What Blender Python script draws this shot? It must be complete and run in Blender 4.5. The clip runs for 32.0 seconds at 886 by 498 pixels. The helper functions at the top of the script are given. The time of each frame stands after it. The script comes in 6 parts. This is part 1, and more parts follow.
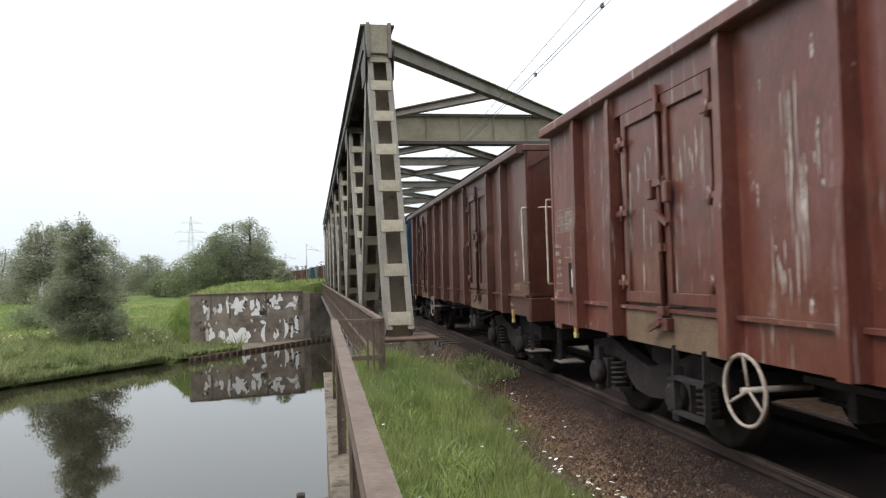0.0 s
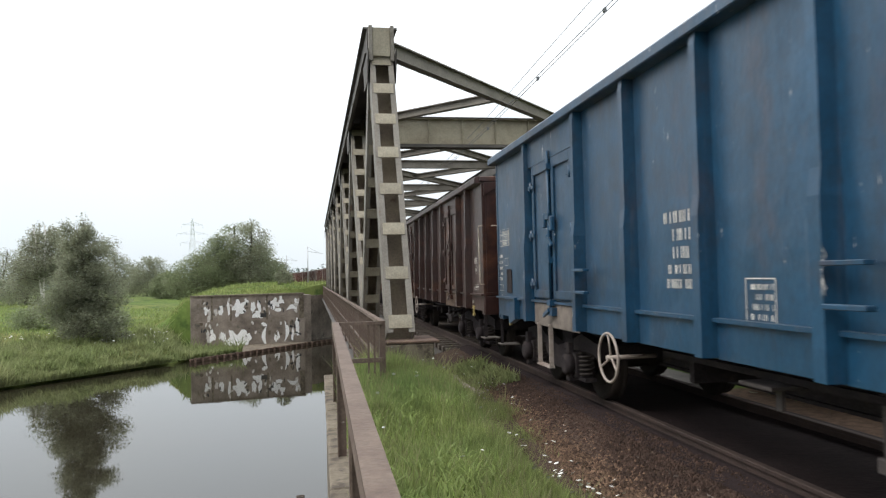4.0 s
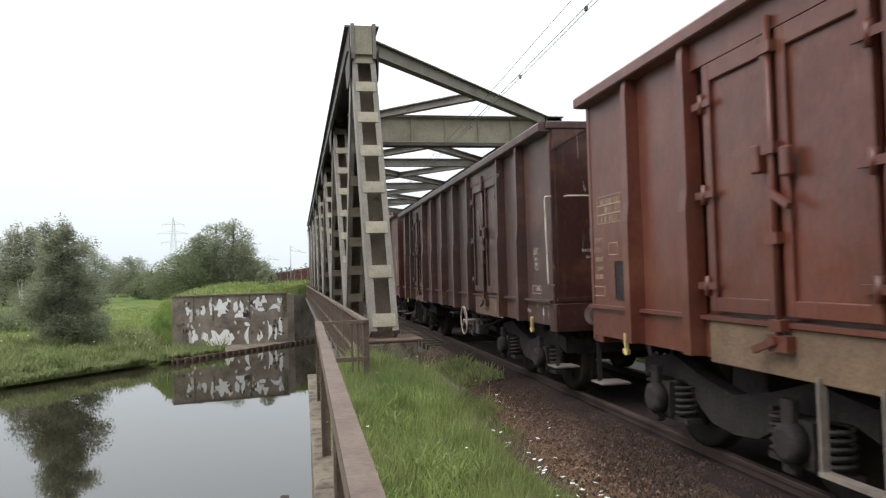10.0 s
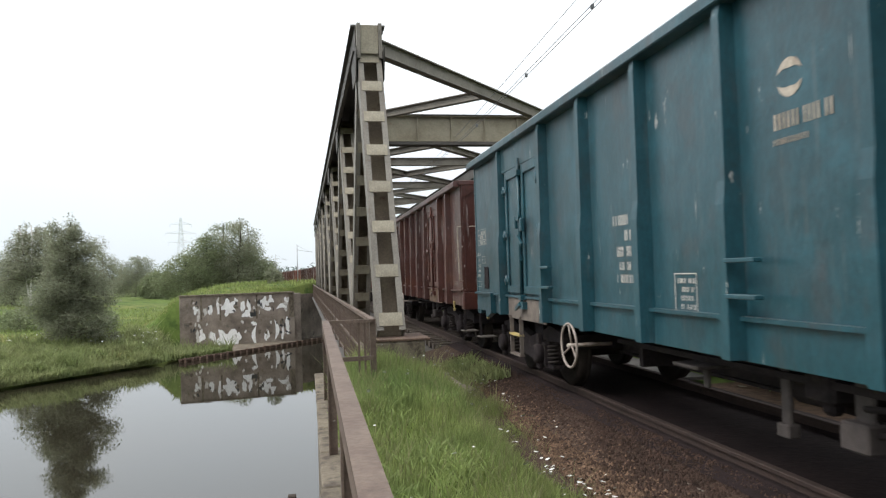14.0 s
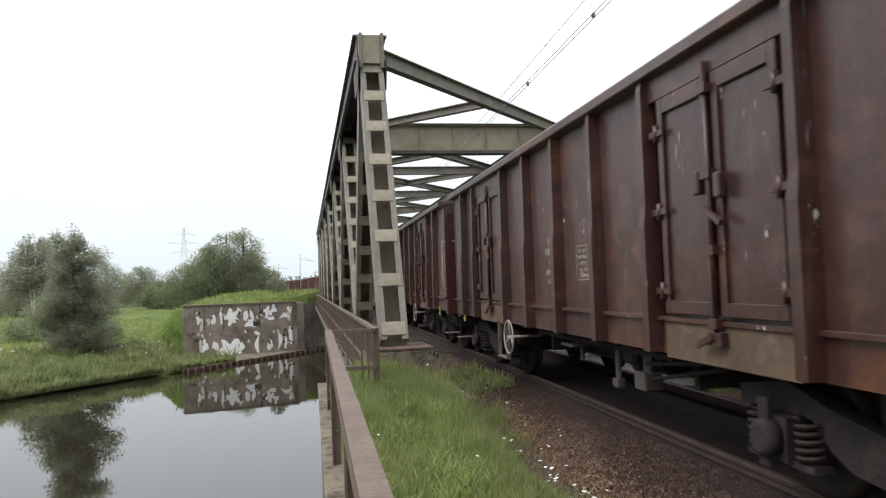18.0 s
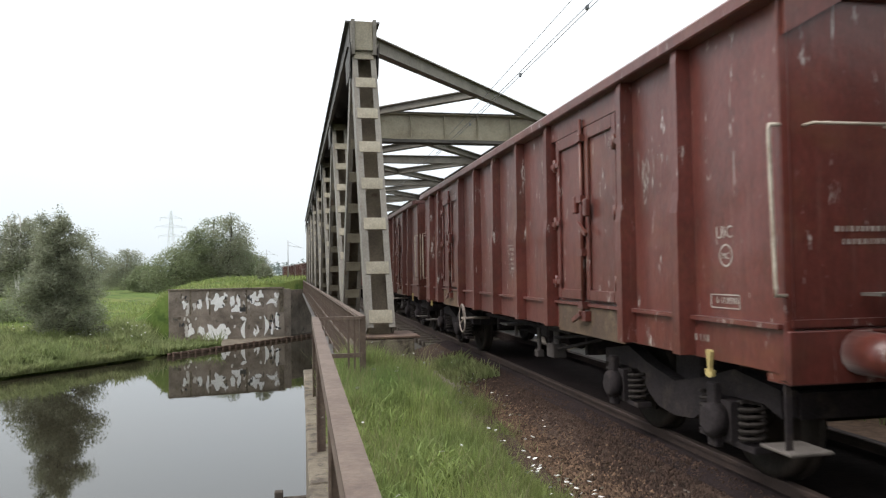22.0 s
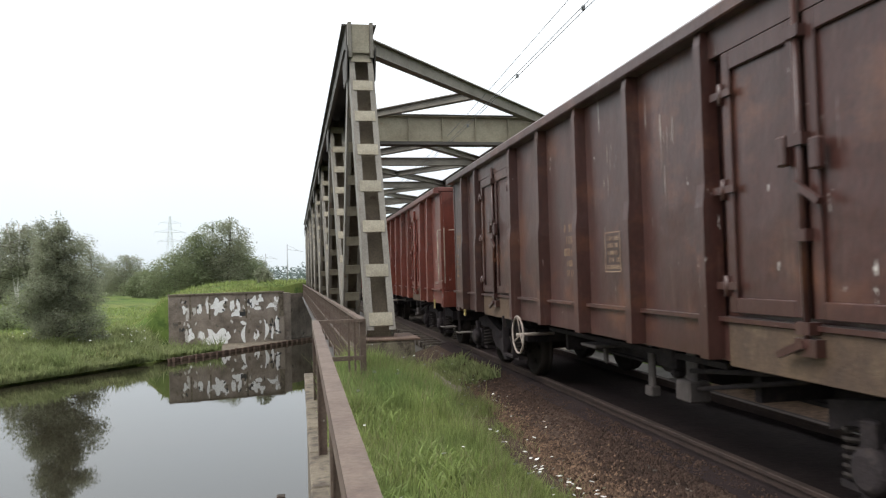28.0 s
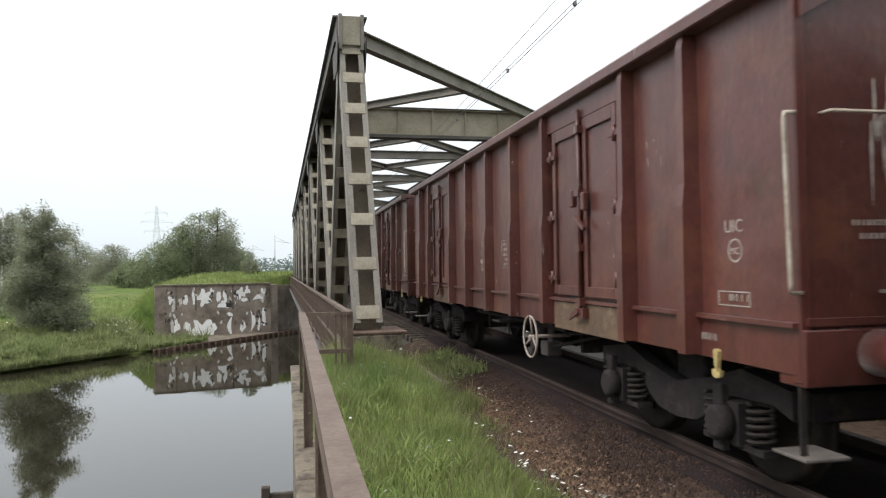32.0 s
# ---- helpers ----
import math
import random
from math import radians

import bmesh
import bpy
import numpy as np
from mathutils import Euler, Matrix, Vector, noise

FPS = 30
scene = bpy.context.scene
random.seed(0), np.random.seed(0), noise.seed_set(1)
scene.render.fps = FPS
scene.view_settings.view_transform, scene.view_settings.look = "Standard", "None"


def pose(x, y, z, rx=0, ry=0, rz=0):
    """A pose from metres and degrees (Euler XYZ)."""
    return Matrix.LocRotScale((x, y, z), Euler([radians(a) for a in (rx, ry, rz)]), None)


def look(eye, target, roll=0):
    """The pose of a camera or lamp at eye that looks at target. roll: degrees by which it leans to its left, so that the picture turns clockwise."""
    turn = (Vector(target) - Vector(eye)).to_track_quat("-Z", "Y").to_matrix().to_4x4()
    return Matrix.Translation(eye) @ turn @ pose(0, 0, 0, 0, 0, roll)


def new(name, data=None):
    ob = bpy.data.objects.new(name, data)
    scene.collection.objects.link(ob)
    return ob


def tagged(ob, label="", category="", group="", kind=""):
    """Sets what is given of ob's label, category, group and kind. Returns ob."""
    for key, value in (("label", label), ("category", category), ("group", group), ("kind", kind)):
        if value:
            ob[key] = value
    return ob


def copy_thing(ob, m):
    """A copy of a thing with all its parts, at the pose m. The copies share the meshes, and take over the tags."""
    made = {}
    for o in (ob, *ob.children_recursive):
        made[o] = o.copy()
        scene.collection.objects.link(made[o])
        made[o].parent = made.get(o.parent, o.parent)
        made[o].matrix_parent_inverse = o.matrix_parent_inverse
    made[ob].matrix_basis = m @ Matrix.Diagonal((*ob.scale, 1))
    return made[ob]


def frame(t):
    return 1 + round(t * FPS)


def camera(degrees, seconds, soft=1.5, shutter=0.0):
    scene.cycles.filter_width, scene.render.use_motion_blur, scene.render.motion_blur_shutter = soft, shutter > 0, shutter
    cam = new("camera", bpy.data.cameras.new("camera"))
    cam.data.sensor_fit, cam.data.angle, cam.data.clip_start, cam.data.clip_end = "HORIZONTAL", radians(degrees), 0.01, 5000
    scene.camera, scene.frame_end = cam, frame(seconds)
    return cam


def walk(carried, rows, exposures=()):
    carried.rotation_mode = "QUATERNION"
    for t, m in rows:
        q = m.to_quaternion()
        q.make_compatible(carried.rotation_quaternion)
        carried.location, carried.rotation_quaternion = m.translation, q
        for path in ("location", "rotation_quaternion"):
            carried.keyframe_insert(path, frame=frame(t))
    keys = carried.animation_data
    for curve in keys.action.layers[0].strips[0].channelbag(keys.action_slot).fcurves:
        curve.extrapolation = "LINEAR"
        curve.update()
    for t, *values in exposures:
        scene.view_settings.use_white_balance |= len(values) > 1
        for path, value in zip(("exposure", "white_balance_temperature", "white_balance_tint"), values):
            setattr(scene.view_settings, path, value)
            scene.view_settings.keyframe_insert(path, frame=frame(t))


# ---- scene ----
EYE = (0.0, 0.0, 1.40)
FIELD = 62.58
SECONDS = 32.0
cam = camera(FIELD, SECONDS, soft=1.25, shutter=0.1)
# seconds, turn to the right of the track, tilt upwards, lean; a hand-held camera that stands still
AIM = [
    (0, 10.20, 1.97, 1.69), (0.5, 10.14, 1.91, 1.45), (1, 10.17, 1.97, 1.59), (1.5, 10.19, 1.98, 1.55),
    (2, 9.97, 2.19, 1.39), (2.5, 10.17, 2.33, 1.44), (3, 10.14, 2.33, 1.35), (3.5, 10.07, 2.23, 1.37),
    (5.5, 10.60, 2.18, 1.58), (6, 10.83, 2.08, 1.70), (6.5, 10.93, 2.32, 1.42), (7, 11.00, 2.42, 1.58),
    (7.5, 10.99, 2.31, 1.59), (8, 11.08, 2.31, 1.67), (8.5, 11.14, 2.25, 1.73), (9, 11.13, 2.20, 1.62),
    (9.5, 11.29, 2.16, 1.77), (10, 11.41, 2.05, 1.73), (10.5, 11.45, 1.89, 1.76), (11, 11.36, 1.95, 1.98),
    (11.5, 11.30, 1.87, 1.85), (12, 11.28, 1.90, 1.74), (12.5, 11.14, 1.92, 1.72), (13, 10.91, 1.94, 1.85),
    (13.5, 10.84, 1.98, 1.80), (14, 10.90, 1.99, 1.86), (14.5, 10.94, 1.87, 1.80), (16.5, 11.10, 2.41, 2.01),
    (17, 10.79, 2.54, 2.27), (17.5, 10.64, 2.70, 2.15), (18, 10.71, 2.68, 2.13), (18.5, 10.87, 2.67, 1.86),
    (19, 11.11, 2.50, 1.54), (19.5, 11.42, 2.24, 1.56), (20, 11.53, 1.97, 1.52), (20.5, 11.58, 1.79, 1.36),
    (21, 11.57, 1.83, 1.35), (21.5, 11.63, 1.83, 1.37), (22, 11.59, 1.83, 0.93), (22.5, 11.43, 1.88, 1.03),
    (23, 11.55, 1.95, 1.22), (23.5, 11.63, 1.97, 1.24), (24, 11.78, 2.02, 1.22), (24.5, 12.02, 2.00, 1.10),
    (25, 12.12, 1.93, 1.24), (25.5, 12.03, 1.81, 1.14), (27.5, 11.78, 1.96, 1.63), (28, 11.65, 1.97, 1.64),
    (28.5, 11.57, 2.07, 1.66), (29, 11.75, 2.10, 1.35), (29.5, 12.02, 2.06, 1.08), (30, 12.31, 2.08, 1.01),
    (30.5, 12.50, 1.99, 1.12), (31, 12.43, 1.81, 1.00), (31.5, 12.49, 1.58, 0.89), (32, 12.57, 1.47, 0.88),
]
walk(cam, [(t, pose(*EYE) @ pose(0, 0, 0, 0, 0, -turn) @ pose(0, 0, 0, 90 + tilt, 0, 0) @ pose(0, 0, 0, 0, 0, -lean)) for t, turn, tilt, lean in AIM])

# ---------------- world and light: a bright overcast sky ----------------
world = bpy.data.worlds.new("overcast")
scene.world = world
world.use_nodes = True
wn, wl = world.node_tree.nodes, world.node_tree.links
wn.clear()
sky = wn.new("ShaderNodeTexSky")
sky.sky_type, sky.sun_disc = "NISHITA", False
sky.sun_elevation, sky.sun_rotation = radians(49), radians(260)
sky.dust_density = 4.0
sky_dim = wn.new("ShaderNodeMixRGB")
sky_dim.blend_type, sky_dim.inputs[0].default_value = "MULTIPLY", 1.0
sky_dim.inputs[2].default_value = (0.10, 0.10, 0.10, 1)
wl.new(sky.outputs[0], sky_dim.inputs[1])
coord = wn.new("ShaderNodeTexCoord")
clouds = wn.new("ShaderNodeTexNoise")
clouds.inputs["Scale"].default_value, clouds.inputs["Detail"].default_value = 1.6, 4
wl.new(coord.outputs["Generated"], clouds.inputs["Vector"])
veil = wn.new("ShaderNodeValToRGB")
veil.color_ramp.elements[0].position, veil.color_ramp.elements[0].color = 0.3, (0.90, 0.94, 1.0, 1)
veil.color_ramp.elements[1].position, veil.color_ramp.elements[1].color = 0.7, (1.0, 1.0, 1.0, 1)
wl.new(clouds.outputs["Fac"], veil.inputs[0])
# an overcast sky is brightest overhead and dims towards the horizon
split = wn.new("ShaderNodeSeparateXYZ")
wl.new(coord.outputs["Generated"], split.inputs[0])
height = wn.new("ShaderNodeValToRGB")
for at, tone in ((0.0, (0.41, 0.44, 0.455)), (0.07, (0.57, 0.59, 0.60)), (0.25, (0.84, 0.85, 0.865)), (1.0, (1.0, 1.0, 1.0))):
    stop = height.color_ramp.elements[0] if at == 0 else height.color_ramp.elements[1] if at == 1 else height.color_ramp.elements.new(at)
    stop.position, stop.color = at, (*tone, 1)
wl.new(split.outputs["Z"], height.inputs[0])
dome = wn.new("ShaderNodeMixRGB")
dome.blend_type, dome.inputs[0].default_value = "MULTIPLY", 1.0
wl.new(veil.outputs[0], dome.inputs[1])
wl.new(height.outputs[0], dome.inputs[2])
cover = wn.new("ShaderNodeMixRGB")
cover.inputs[0].default_value = 0.95
wl.new(sky_dim.outputs[0], cover.inputs[1])
wl.new(dome.outputs[0], cover.inputs[2])
back = wn.new("ShaderNodeBackground")
back.inputs["Strength"].default_value = 2.0
wl.new(cover.outputs[0], back.inputs["Color"])
wl.new(back.outputs[0], wn.new("ShaderNodeOutputWorld").inputs[0])

sun_data = bpy.data.lights.new("sun", "SUN")
sun_data.energy, sun_data.angle, sun_data.color = 1.6, radians(28), (1.0, 0.97, 0.92)
sun = new("sun", sun_data)
sun.matrix_basis = look((-46, -8, 54), (0, 0, 0))
scene.view_settings.exposure = 0.15


# ---------------- materials ----------------
def material(name, colour, second=None, rough=0.7, metal=0.0, scale=3.0, mix=(0.4, 0.65), bump=0.1, fine=40.0,
             third=None, third_at=(0.62, 0.7), third_scale=9.0, stretch=(1, 1, 1), shift=(0, 0, 0), gen=False, per_object=0.0,
             island=0.0):
    """A weathered surface: two colours mixed by broad noise, a third in patches, fine grain in colour and relief."""
    m = bpy.data.materials.new(name)
    m.use_nodes = True
    n, l = m.node_tree.nodes, m.node_tree.links
    b = n["Principled BSDF"]
    b.inputs["Roughness"].default_value, b.inputs["Metallic"].default_value = rough, metal
    tc, mp = n.new("ShaderNodeTexCoord"), n.new("ShaderNodeMapping")
    mp.inputs["Location"].default_value, mp.inputs["Scale"].default_value = shift, stretch
    l.new(tc.outputs["Generated" if gen else "Object"], mp.inputs["Vector"])

    def noise_ramp(sc, lo, hi, detail=6.0):
        t = n.new("ShaderNodeTexNoise")
        t.inputs["Scale"].default_value, t.inputs["Detail"].default_value = sc, detail
        t.inputs["Roughness"].default_value = 0.65
        l.new(mp.outputs[0], t.inputs["Vector"])
        r = n.new("ShaderNodeMapRange")
        r.inputs["From Min"].default_value, r.inputs["From Max"].default_value = lo, hi
        l.new(t.outputs["Fac"], r.inputs["Value"])
        return r.outputs[0], t

    def blend(fac, a, b2, kind="MIX"):
        x = n.new("ShaderNodeMixRGB")
        x.blend_type = kind
        for i, v in enumerate((fac, a, b2)):
            if isinstance(v, (int, float)):
                x.inputs[i].default_value = v
            elif isinstance(v, tuple):
                x.inputs[i].default_value = (*v[:3], 1)
            else:
                l.new(v, x.inputs[i])
        return x.outputs[0]

    second = second or tuple(c * 0.6 for c in colour)
    f1, _ = noise_ramp(scale, *mix)
    out = blend(f1, colour, second)
    if third:
        f2, _ = noise_ramp(third_scale, *third_at)
        out = blend(f2, out, third)
    f3, grain = noise_ramp(fine, 0.3, 0.7, 3.0)
    g = n.new("ShaderNodeMapRange")
    g.inputs["To Min"].default_value, g.inputs["To Max"].default_value = 0.78, 1.18
    l.new(f3, g.inputs["Value"])
    out = blend(1.0, out, g.outputs[0], "MULTIPLY")
    for amount, node_type, socket in ((per_object, "ShaderNodeObjectInfo", "Random"), (island, "ShaderNodeNewGeometry", "Random Per Island")):
        if amount:
            o = n.new(node_type)
            h = n.new("ShaderNodeMapRange")
            h.inputs["To Min"].default_value, h.inputs["To Max"].default_value = 1 - amount, 1 + amount
            l.new(o.outputs[socket], h.inputs["Value"])
            out = blend(1.0, out, h.outputs[0], "MULTIPLY")
    l.new(out, b.inputs["Base Color"])
    if bump:
        bp = n.new("ShaderNodeBump")
        bp.inputs["Strength"].default_value, bp.inputs["Distance"].default_value = bump, 0.02
        l.new(grain.outputs["Fac"], bp.inputs["Height"])
        l.new(bp.outputs[0], b.inputs["Normal"])
    return m


def leaf_material(name, colour, second, through_light=0.62):
    """Leaves and blades: matt, and letting part of the light through."""
    m = material(name, colour, second, rough=0.6, scale=0.35, bump=0, fine=3.0, island=0.32)
    n, l = m.node_tree.nodes, m.node_tree.links
    b, out = n["Principled BSDF"], n["Material Output"]
    b.inputs["Specular IOR Level"].default_value = 0.25
    lit, mix = n.new("ShaderNodeBsdfTranslucent"), n.new("ShaderNodeMixShader")
    mix.inputs[0].default_value = through_light
    l.new(b.inputs["Base Color"].links[0].from_socket, lit.inputs["Color"])
    l.new(b.outputs[0], mix.inputs[1])
    l.new(lit.outputs[0], mix.inputs[2])
    l.new(mix.outputs[0], out.inputs["Surface"])
    return m


def glass_water(name):
    m = bpy.data.materials.new(name)
    m.use_nodes = True
    n, l = m.node_tree.nodes, m.node_tree.links
    b = n["Principled BSDF"]
    b.inputs["Base Color"].default_value = (0.020, 0.017, 0.011, 1)
    b.inputs["Roughness"].default_value, b.inputs["IOR"].default_value = 0.02, 1.56
    b.inputs["Specular IOR Level"].default_value = 0.5
    tc, t, bp = n.new("ShaderNodeTexCoord"), n.new("ShaderNodeTexNoise"), n.new("ShaderNodeBump")
    t.inputs["Scale"].default_value, t.inputs["Detail"].default_value = 1.1, 3
    bp.inputs["Strength"].default_value, bp.inputs["Distance"].default_value = 0.05, 0.02
    l.new(tc.outputs["Object"], t.inputs["Vector"])
    l.new(t.outputs["Fac"], bp.inputs["Height"])
    l.new(bp.outputs[0], b.inputs["Normal"])
    return m


STEEL = material("bridge_steel", (0.205, 0.185, 0.155), (0.13, 0.115, 0.094), rough=0.6, scale=1.3, third=(0.13, 0.07, 0.04), third_at=(0.63, 0.72), third_scale=2.6, bump=0.15)
STEEL_TAN = material("bridge_plate", (0.29, 0.26, 0.195), (0.20, 0.17, 0.12), rough=0.65, scale=1.6, third=(0.2, 0.12, 0.07), third_at=(0.66, 0.76), third_scale=3.0, bump=0.12, per_object=0.12)
STEEL_DARK = material("bridge_dark_steel", (0.10, 0.09, 0.08), (0.055, 0.05, 0.045), rough=0.7, scale=1.0, bump=0.15)
# darker copy of the plate colour: shade inside the members painted in
STEEL_INNER = material("bridge_inner_plate", (0.19, 0.15, 0.10), (0.12, 0.09, 0.065), rough=0.8, scale=1.6, third=(0.09, 0.05, 0.03), third_at=(0.6, 0.72), third_scale=3.0, bump=0.15)
RUST = material("rusty_plate", (0.135, 0.085, 0.06), (0.08, 0.05, 0.037), rough=0.85, scale=3.0, bump=0.3)
RAIL_PAINT = material("railing_paint", (0.150, 0.108, 0.082), (0.095, 0.060, 0.045), rough=0.7, scale=4.0, third=(0.42, 0.38, 0.34), third_at=(0.72, 0.77), third_scale=7.0, bump=0.2)
CONCRETE = material("old_concrete", (0.30, 0.25, 0.205), (0.15, 0.12, 0.097), rough=0.9, scale=0.7, third=(0.08, 0.075, 0.06), third_at=(0.58, 0.7), third_scale=1.7, bump=0.4, fine=14)
CONCRETE_LIGHT = material("wing_wall_concrete", (0.20, 0.165, 0.12), (0.11, 0.088, 0.062), rough=0.9, scale=1.6, third=(0.065, 0.05, 0.036), third_at=(0.50, 0.62), third_scale=5.0, bump=0.5, fine=25)
WHITE_PAINT = material("white_spray_paint", (0.92, 0.91, 0.89), (0.80, 0.79, 0.76), rough=0.8, scale=1.5, bump=0.1)
BLACK_PAINT = material("black_spray_paint", (0.03, 0.03, 0.03), (0.05, 0.05, 0.05), rough=0.8, scale=1.5, bump=0.1)
BALLAST = material("ballast", (0.080, 0.052, 0.038), (0.050, 0.032, 0.024), rough=0.95, scale=1.5, third=(0.20, 0.15, 0.115), third_at=(0.55, 0.75), third_scale=30, bump=0.8, fine=22)
STONE = material("ballast_stone", (0.150, 0.096, 0.064), (0.078, 0.049, 0.034), rough=0.95, scale=8, bump=0.3, island=0.55)
STONE_RUST = material("rust_stained_stone", (0.060, 0.037, 0.028), (0.036, 0.023, 0.018), rough=0.95, scale=8, bump=0.3, island=0.45)
SLEEPER = material("sleeper", (0.12, 0.10, 0.085), (0.07, 0.055, 0.045), rough=0.9, scale=5, bump=0.4, per_object=0.2)
RAIL_RUST = material("rail_rust", (0.050, 0.030, 0.024), (0.034, 0.021, 0.017), rough=0.85, scale=5, bump=0.2)
RAIL_TOP = material("rail_head", (0.085, 0.058, 0.049), (0.055, 0.039, 0.033), rough=0.7, metal=0.3, scale=5, bump=0.05)
SOIL = material("meadow_ground", (0.100, 0.145, 0.036), (0.150, 0.165, 0.052), rough=0.95, scale=0.12, third=(0.050, 0.085, 0.022), third_at=(0.48, 0.62), third_scale=0.55, bump=0.5, fine=6)
SOIL.node_tree.nodes["Principled BSDF"].inputs["Specular IOR Level"].default_value = 0.12
WATER = glass_water("river_water")
GRASS = leaf_material("grass_blades", (0.345, 0.395, 0.150), (0.190, 0.270, 0.095))
CLOVER = leaf_material("clover_leaves", (0.36, 0.43, 0.165), (0.24, 0.33, 0.115))
MOUND_GRASS = leaf_material("dry_mound_grass", (0.340, 0.320, 0.150), (0.220, 0.240, 0.090))
GRASS_DRY = leaf_material("meadow_grass", (0.275, 0.320, 0.118), (0.180, 0.235, 0.075))
REED = leaf_material("bank_weeds", (0.235, 0.280, 0.118), (0.30, 0.320, 0.155))
LEAF_DARK = leaf_material("alder_leaves", (0.245, 0.262, 0.178), (0.300, 0.310, 0.220))
LEAF_MID = leaf_material("willow_leaves", (0.212, 0.248, 0.138), (0.262, 0.288, 0.172))
LEAF_BIRCH = leaf_material("birch_leaves", (0.25, 0.262, 0.185), (0.30, 0.308, 0.225))
# paler and bluer: distance haze is mixed into this leaf colour
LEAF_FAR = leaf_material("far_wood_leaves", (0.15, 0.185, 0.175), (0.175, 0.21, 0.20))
BARK = material("bark", (0.09, 0.075, 0.06), (0.05, 0.042, 0.035), rough=0.95, scale=3, bump=0.5, fine=18)
BARK_BIRCH = material("birch_bark", (0.60, 0.58, 0.54), (0.45, 0.43, 0.40), rough=0.85, scale=2, third=(0.06, 0.055, 0.05), third_at=(0.62, 0.66), third_scale=3.5, bump=0.2)
STRAW = leaf_material("dry_stalks", (0.34, 0.33, 0.17), (0.26, 0.27, 0.12))
PETAL = material("white_petals", (0.80, 0.80, 0.76), (0.7, 0.7, 0.66), rough=0.7, bump=0)
GRIME_PALE = material("dusty_brake_iron", (0.085, 0.070, 0.066), (0.050, 0.041, 0.039), rough=0.9, scale=5, bump=0.4)
UNDER = material("underframe_grime", (0.033, 0.026, 0.027), (0.021, 0.017, 0.018), rough=0.9, scale=4, third=(0.060, 0.046, 0.039), third_at=(0.55, 0.75), third_scale=6, bump=0.4)
SPRING = material("spring_steel", (0.036, 0.029, 0.026), (0.022, 0.018, 0.016), rough=0.85, scale=9, bump=0.2)
TYRE = material("wheel_steel", (0.034, 0.026, 0.022), (0.021, 0.017, 0.014), rough=0.75, metal=0.2, scale=4, bump=0.1)
DOOR_SILL = material("scuffed_sill", (0.145, 0.092, 0.055), (0.085, 0.052, 0.036), rough=0.75, scale=2.0, third=(0.20, 0.14, 0.085), third_at=(0.58, 0.72), third_scale=3.0, bump=0.25, per_object=0.25)
# oily ballast, blackened further to paint in the shade below the wagons
SHADED_BED = material("dark_cinder", (0.032, 0.021, 0.021), (0.021, 0.014, 0.014), rough=0.95, scale=2, bump=0.6, fine=18)
CREAM = material("cream_handrail", (0.50, 0.44, 0.36), (0.34, 0.27, 0.21), rough=0.6, scale=4, third=(0.25, 0.12, 0.08), third_at=(0.62, 0.7), third_scale=8, bump=0.1)
YELLOW = material("yellow_hook_paint", (0.56, 0.44, 0.17), (0.36, 0.27, 0.12), rough=0.6, scale=6, bump=0.1)
LETTER = material("white_lettering", (0.66, 0.63, 0.58), (0.48, 0.44, 0.40), rough=0.8, scale=6, bump=0)
LETTER_WORN = material("worn_white_paint", (0.44, 0.39, 0.35), (0.28, 0.21, 0.18), rough=0.85, scale=9, bump=0)
LETTER_TAN = material("faded_lettering", (0.40, 0.29, 0.20), (0.30, 0.19, 0.13), rough=0.8, scale=6, bump=0)
# pylon steel bleached to a haze colour, lighter than the metal itself
HAZE_STEEL = material("distant_steel", (0.80, 0.83, 0.85), (0.74, 0.77, 0.79), rough=0.8, scale=0.2, bump=0)
GALV = material("galvanised_steel", (0.42, 0.43, 0.44), (0.34, 0.35, 0.36), rough=0.5, metal=0.6, scale=2, bump=0)
COPPER = material("overhead_wire", (0.20, 0.21, 0.22), (0.15, 0.16, 0.17), rough=0.6, bump=0)


for m in (SHADED_BED, BALLAST, STONE, STONE_RUST, UNDER, SLEEPER, TYRE, SPRING):
    m.node_tree.nodes["Principled BSDF"].inputs["Specular IOR Level"].default_value = 0.22


# ---------------- building helpers ----------------
def part(name, bm, mat, parent=None, label=""):
    me = bpy.data.meshes.new(name)
    bm.to_mesh(me)
    bm.free()
    me.materials.append(mat)
    ob = new(name, me)
    if parent:
        ob.parent = parent
    return tagged(ob, label)


def again(ob, parent, m):
    """Another object on the same mesh."""
    o = new(ob.name.split(".")[0], ob.data)
    o.parent, o.matrix_basis = parent, m
    if "label" in ob:
        o["label"] = ob["label"]
    return o


def thing(name, label, category, at=(0, 0, 0), group="", kind=""):
    ob = new(name)
    ob.empty_display_size = 0.2
    ob.location = at
    return tagged(ob, label, category, group, kind)


def box(bm, x0, x1, y0, y1, z0, z1):
    v = [bm.verts.new(p) for p in ((x0, y0, z0), (x1, y0, z0), (x1, y1, z0), (x0, y1, z0), (x0, y0, z1), (x1, y0, z1), (x1, y1, z1), (x0, y1, z1))]
    for f in ((0, 3, 2, 1), (4, 5, 6, 7), (0, 1, 5, 4), (1, 2, 6, 5), (2, 3, 7, 6), (3, 0, 4, 7)):
        bm.faces.new([v[i] for i in f])
    return v


